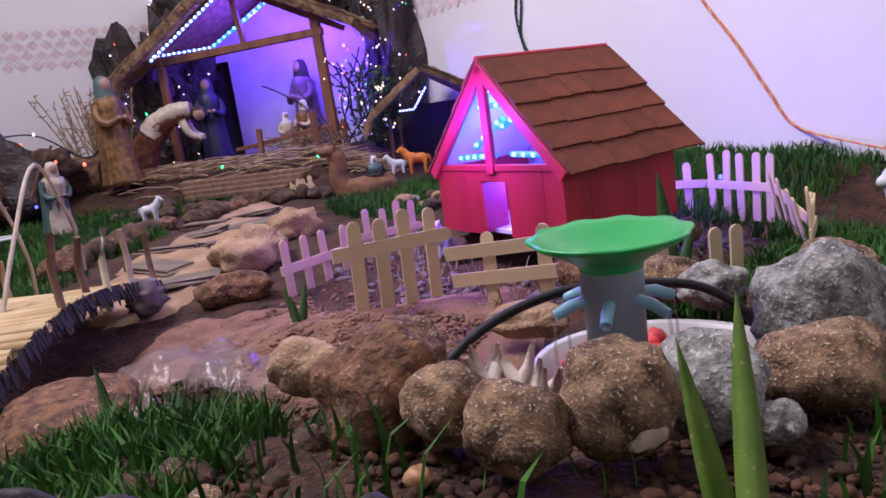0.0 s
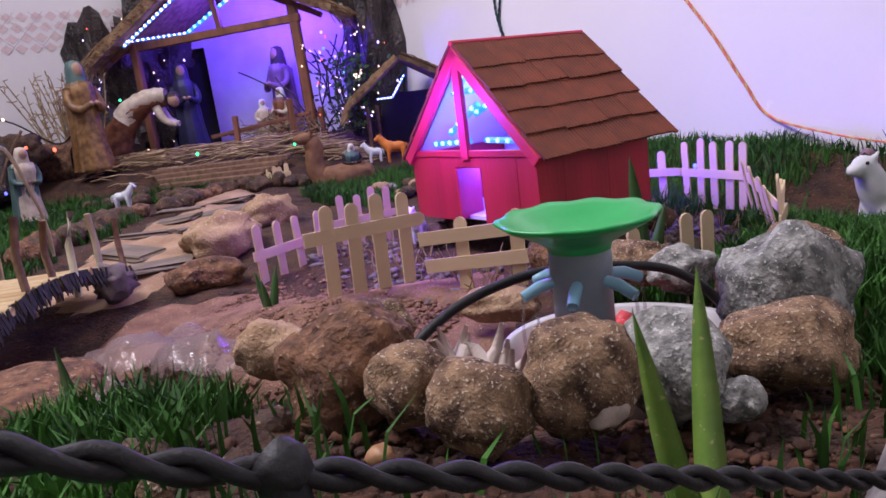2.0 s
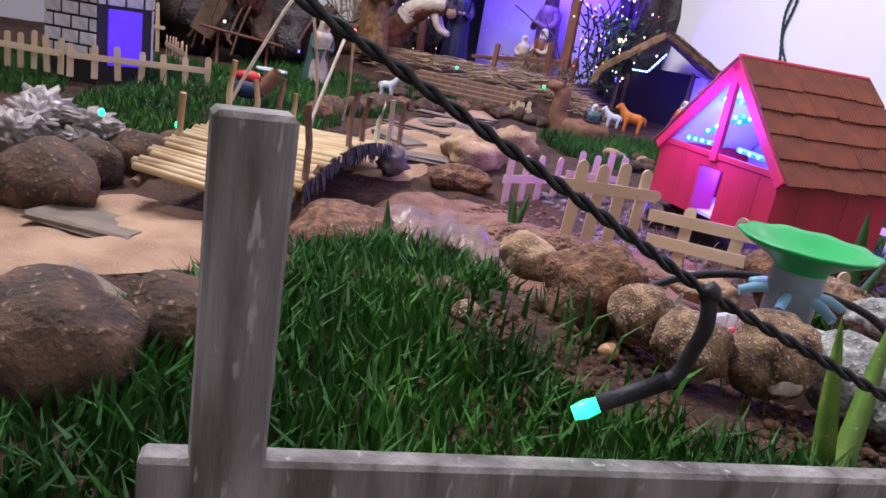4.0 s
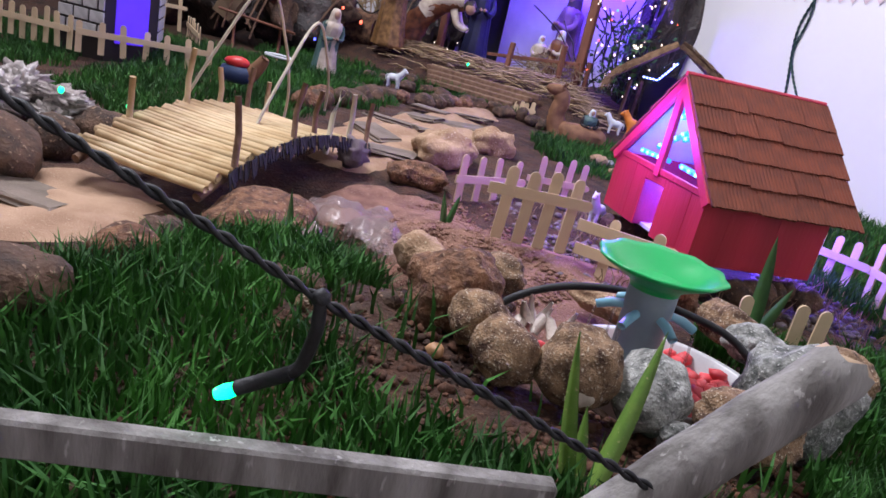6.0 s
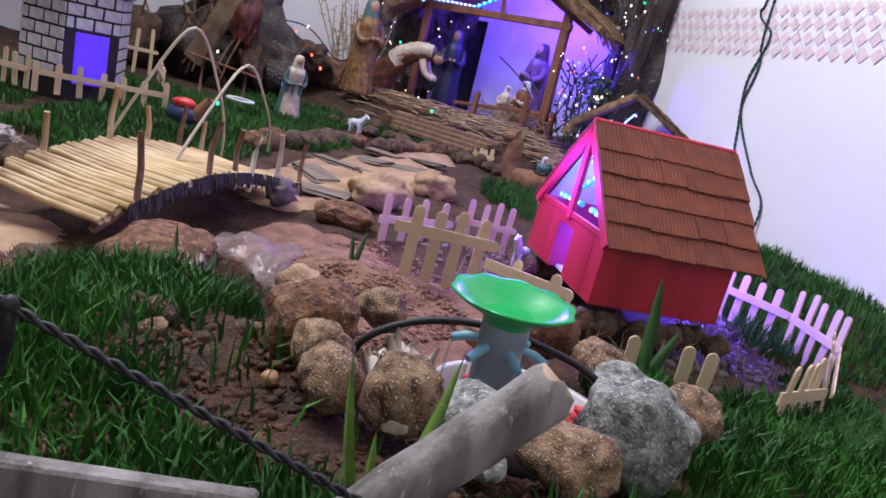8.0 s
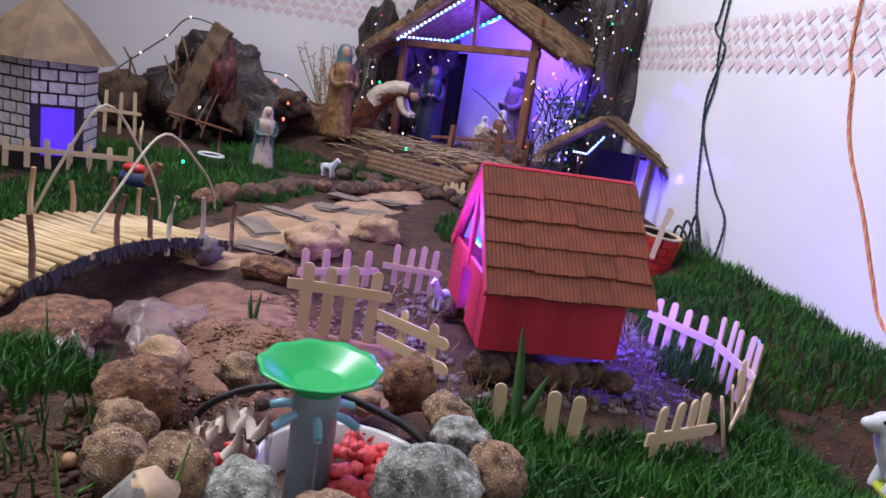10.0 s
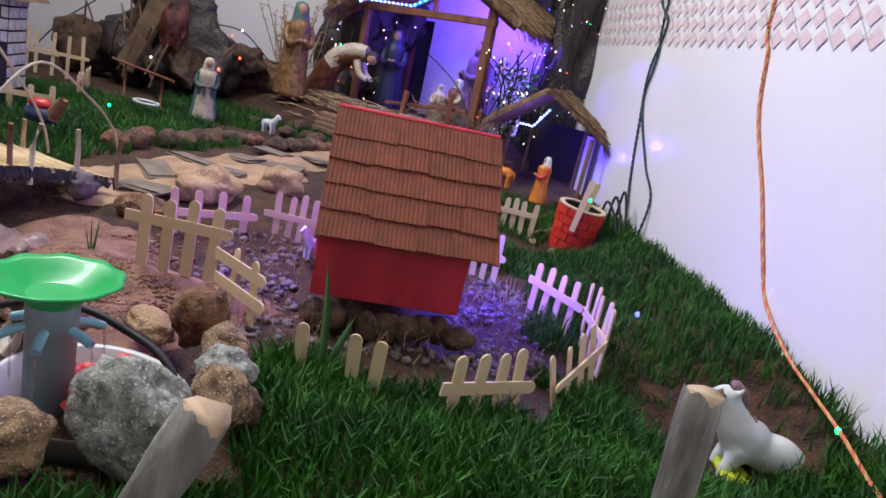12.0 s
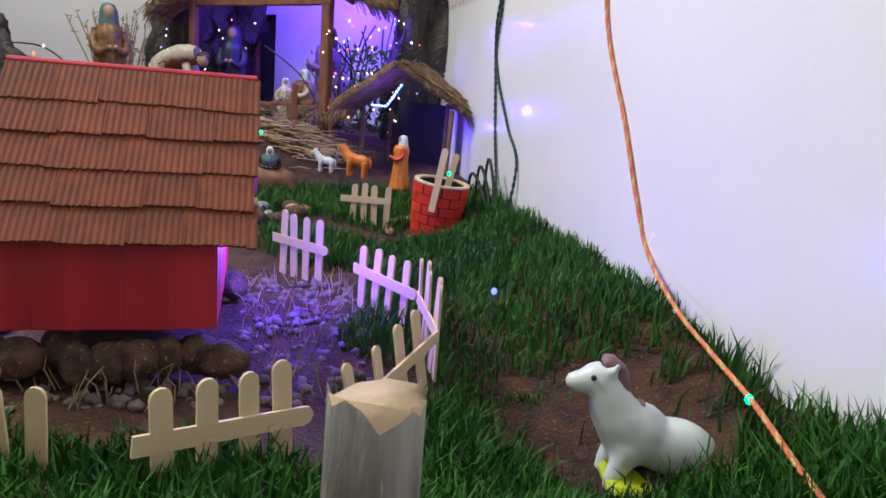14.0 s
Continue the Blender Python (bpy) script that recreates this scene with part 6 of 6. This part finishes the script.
solid("dry_weeds", bm, M["straw"], None, "thin dry weeds round the red house", "weeds", kind="stuff")
spots_, sizes_ = [], []
for k in range(900):
    u, v = rng.uniform(-0.13, 0.30), rng.uniform(-0.15, 0.17)
    if -0.01 < u < 0.18 and abs(v) < 0.11:
        continue
    p = HOUSE @ Vector((u, v, 0))
    sizes_.append(rng.uniform(0.0018, 0.0055))
    spots_.append((p.x, p.y, ground_z(p.x, p.y) + sizes_[-1] * 0.3))
scatter("gravel", spots_, sizes_, M["violet_stone"], "small pale gravel round the red house", "gravel", 4)
spots_, sizes_ = [], []
for k in range(7500):
    x, y = rng.uniform(-0.17, 0.42), rng.uniform(0.05, 0.40)
    if math.hypot(x - 0.15, y - 0.365) < 0.08:
        continue
    sizes_.append(rng.choice((0.0008, 0.0011, 0.0015, 0.0020, 0.0030)) * rng.uniform(0.7, 1.3))
    spots_.append((x, y, ground_z(x, y) + sizes_[-1] * 0.3))
scatter("soil_crumbs", spots_, sizes_, M["crumb"], "loose crumbs of red brown soil before the pond", "soil", 5)
spots_, sizes_ = [], []
for k in range(2600):
    t, q = rng.random(), rng.gauss(0, 0.045)
    x, y = -0.20 + 0.24 * t + q * 0.4, 0.575 - 0.11 * t + q
    sizes_.append(rng.choice((0.001, 0.0016, 0.0024)) * rng.uniform(0.7, 1.3))
    spots_.append((x, y, ground_z(x, y) + 0.004))
scatter("earth_crumbs", spots_, sizes_, M["sandy_earth"], "loose crumbs of pinkish sandy earth on the bank", "earth", 6)
rock((0.052, 0.222, 0.030), (0.008, 0.006, 0.006), "pebble_orange", 190, 0.3, 0, "small orange brick chip on the soil", "loose chips", sub=2)
for i in range(26):
    x, y = rng.uniform(-0.10, 0.05), rng.uniform(0.20, 0.44)
    s = rng.uniform(0.006, 0.014)
    rock((x, y, ground_z(x, y) + s * 0.4), (s * 1.3, s, s * 0.8), rng.choice(("rock_dark", "rock_red", "rock_brown")), 210 + i, 0.3, i * 30, "loose small stone on the soil bank", "loose stones on the bank", sub=2)


# ---- grass ----
def ell(x, y, cx, cy, rx, ry, deg=0.0):
    c, s = math.cos(math.radians(deg)), math.sin(math.radians(deg))
    u, v = (x - cx) * c + (y - cy) * s, -(x - cx) * s + (y - cy) * c
    return (u / rx) ** 2 + (v / ry) ** 2 < 1 + 4 * wavy(x, y, 0.06)


def grassy(x, y):
    on = ell(x, y, -0.128, 0.185, 0.080, 0.155, -15) | ell(x, y, -0.14, 0.03, 0.15, 0.10) | ell(x, y, 0.02, 0.07, 0.13, 0.09)
    on |= ell(x, y, 0.40, 0.50, 0.145, 0.17, 40) | ell(x, y, 0.55, 0.60, 0.10, 0.16, 20) | ell(x, y, 0.32, 0.30, 0.05, 0.10, 0) | ell(x, y, 0.52, 0.36, 0.2, 0.14)
    on |= ell(x, y, 0.42, 0.76, 0.04, 0.10, 0) | ell(x, y, 0.25, 0.535, 0.085, 0.055, 10) | ell(x, y, 0.10, 0.095, 0.13, 0.065, 10)
    on |= (off_wall(x, y) < 0.30 + wavy(x, y, 0.05)) & (x > 0.10)
    on |= (off_wall(x, y) < 0.22 + wavy(x, y, 0.05)) & (x > -0.05) & (y < 1.6)
    on |= ell(x, y, 0.10, 1.14, 0.17, 0.09) | ell(x, y, -0.10, 1.40, 0.10, 0.16) | ell(x, y, -0.20, 1.22, 0.09, 0.18, 20)
    on |= ell(x, y, -0.88, 0.98, 0.36, 0.20, 10) | ell(x, y, -0.72, 0.72, 0.20, 0.22, 20) | ell(x, y, -0.95, 1.34, 0.20, 0.13) | ell(x, y, -1.25, 0.6, 0.3, 0.2)
    on |= ell(x, y, -0.62, 1.42, 0.20, 0.05)
    off = on_sand(x, y) | on_path(x, y) | on_earth(x, y) | ell(x, y, 0.14, 0.355, 0.125, 0.12) | ell(x, y, 0.53, 0.90, 0.10 + wavy(x * 3, y * 3, 0.03), 0.085 + wavy(x * 3 + 1, y * 3, 0.03))
    hx, hy = (x - 0.053) * 0.749 + (y - 0.71) * 0.663, -(x - 0.053) * 0.663 + (y - 0.71) * 0.749
    off |= (hx > -0.06) & (hx < 0.22) & (np.abs(hy) < 0.135)
    off |= ell(x, y, -0.30, 0.45, 0.14, 0.20, 20) | ell(x, y, 0.10, 1.36, 0.055, 0.055)
    return on & ~off & in_room(x, y) & (y > -0.25)


def grass_mesh(n, box_, height, width, seed):
    r = np.random.default_rng(seed)
    x, y = r.uniform(box_[0], box_[1], n), r.uniform(box_[2], box_[3], n)
    k = grassy(x, y) | (ell(x, y, 0.53, 0.90, 0.11, 0.10) & (r.random(n) < 0.05)) | (ell(x, y, -0.04, 0.24, 0.09, 0.09) & (r.random(n) < 0.06)) | (ell(x, y, 0.30, 0.20, 0.10, 0.08) & (r.random(n) < 0.10)) | (ell(x, y, 0.12, 0.17, 0.16, 0.06) & (r.random(n) < 0.03))
    x, y = x[k], y[k]
    n = len(x)
    z = land(x, y) - 0.003
    tall = 0.55 + 0.45 * (np.sin(x * 23 + 1) * np.sin(y * 27 + 2) * 0.5 + 0.5)
    tall = tall * (1 + 0.5 * smooth(0.45, 0.65, x) * smooth(0.16, 0.08, off_wall(x, y)))
    h, w = height * r.uniform(0.55, 1.25, n) * tall, width * r.uniform(0.7, 1.3, n)
    a = r.uniform(0, 2 * np.pi, n)
    lean, la = r.uniform(0.05, 0.65, n), r.uniform(0, 2 * np.pi, n)
    base = np.stack([x, y, z], 1)
    side = np.stack([np.cos(a), np.sin(a), 0 * a], 1) * w[:, None] / 2
    out = np.stack([np.cos(la), np.sin(la), 0 * a], 1)
    up = np.array([0, 0, 1.0])
    mid = base + out * (h * lean * 0.28)[:, None] + up * (h * 0.55)[:, None]
    tip = base + out * (h * lean)[:, None] + up * (h * (1 - 0.25 * lean))[:, None]
    v = np.stack([base - side, base + side, mid + side * 0.8, mid - side * 0.8, tip], 1).reshape(-1, 3)
    o = np.arange(n)[:, None] * 5
    me = bpy.data.meshes.new("grass")
    faces = np.concatenate([o + np.array([0, 1, 2, 3])], 1).tolist() + np.concatenate([o + np.array([3, 2, 4])], 1).tolist()
    me.from_pydata(v.tolist(), [], faces)
    me.materials.append(M["grass"])
    return me


thing("grass", None, "dense young green sprouted grass", "grass", kind="stuff", data=grass_mesh(120000, (-0.4, 0.8, -0.25, 0.85), 0.036, 0.0026, 1))
thing("grass", None, "dense young green sprouted grass along the wall and lawn", "grass", kind="stuff", data=grass_mesh(190000, (-1.6, 1.1, 0.5, 2.0), 0.034, 0.0024, 2))
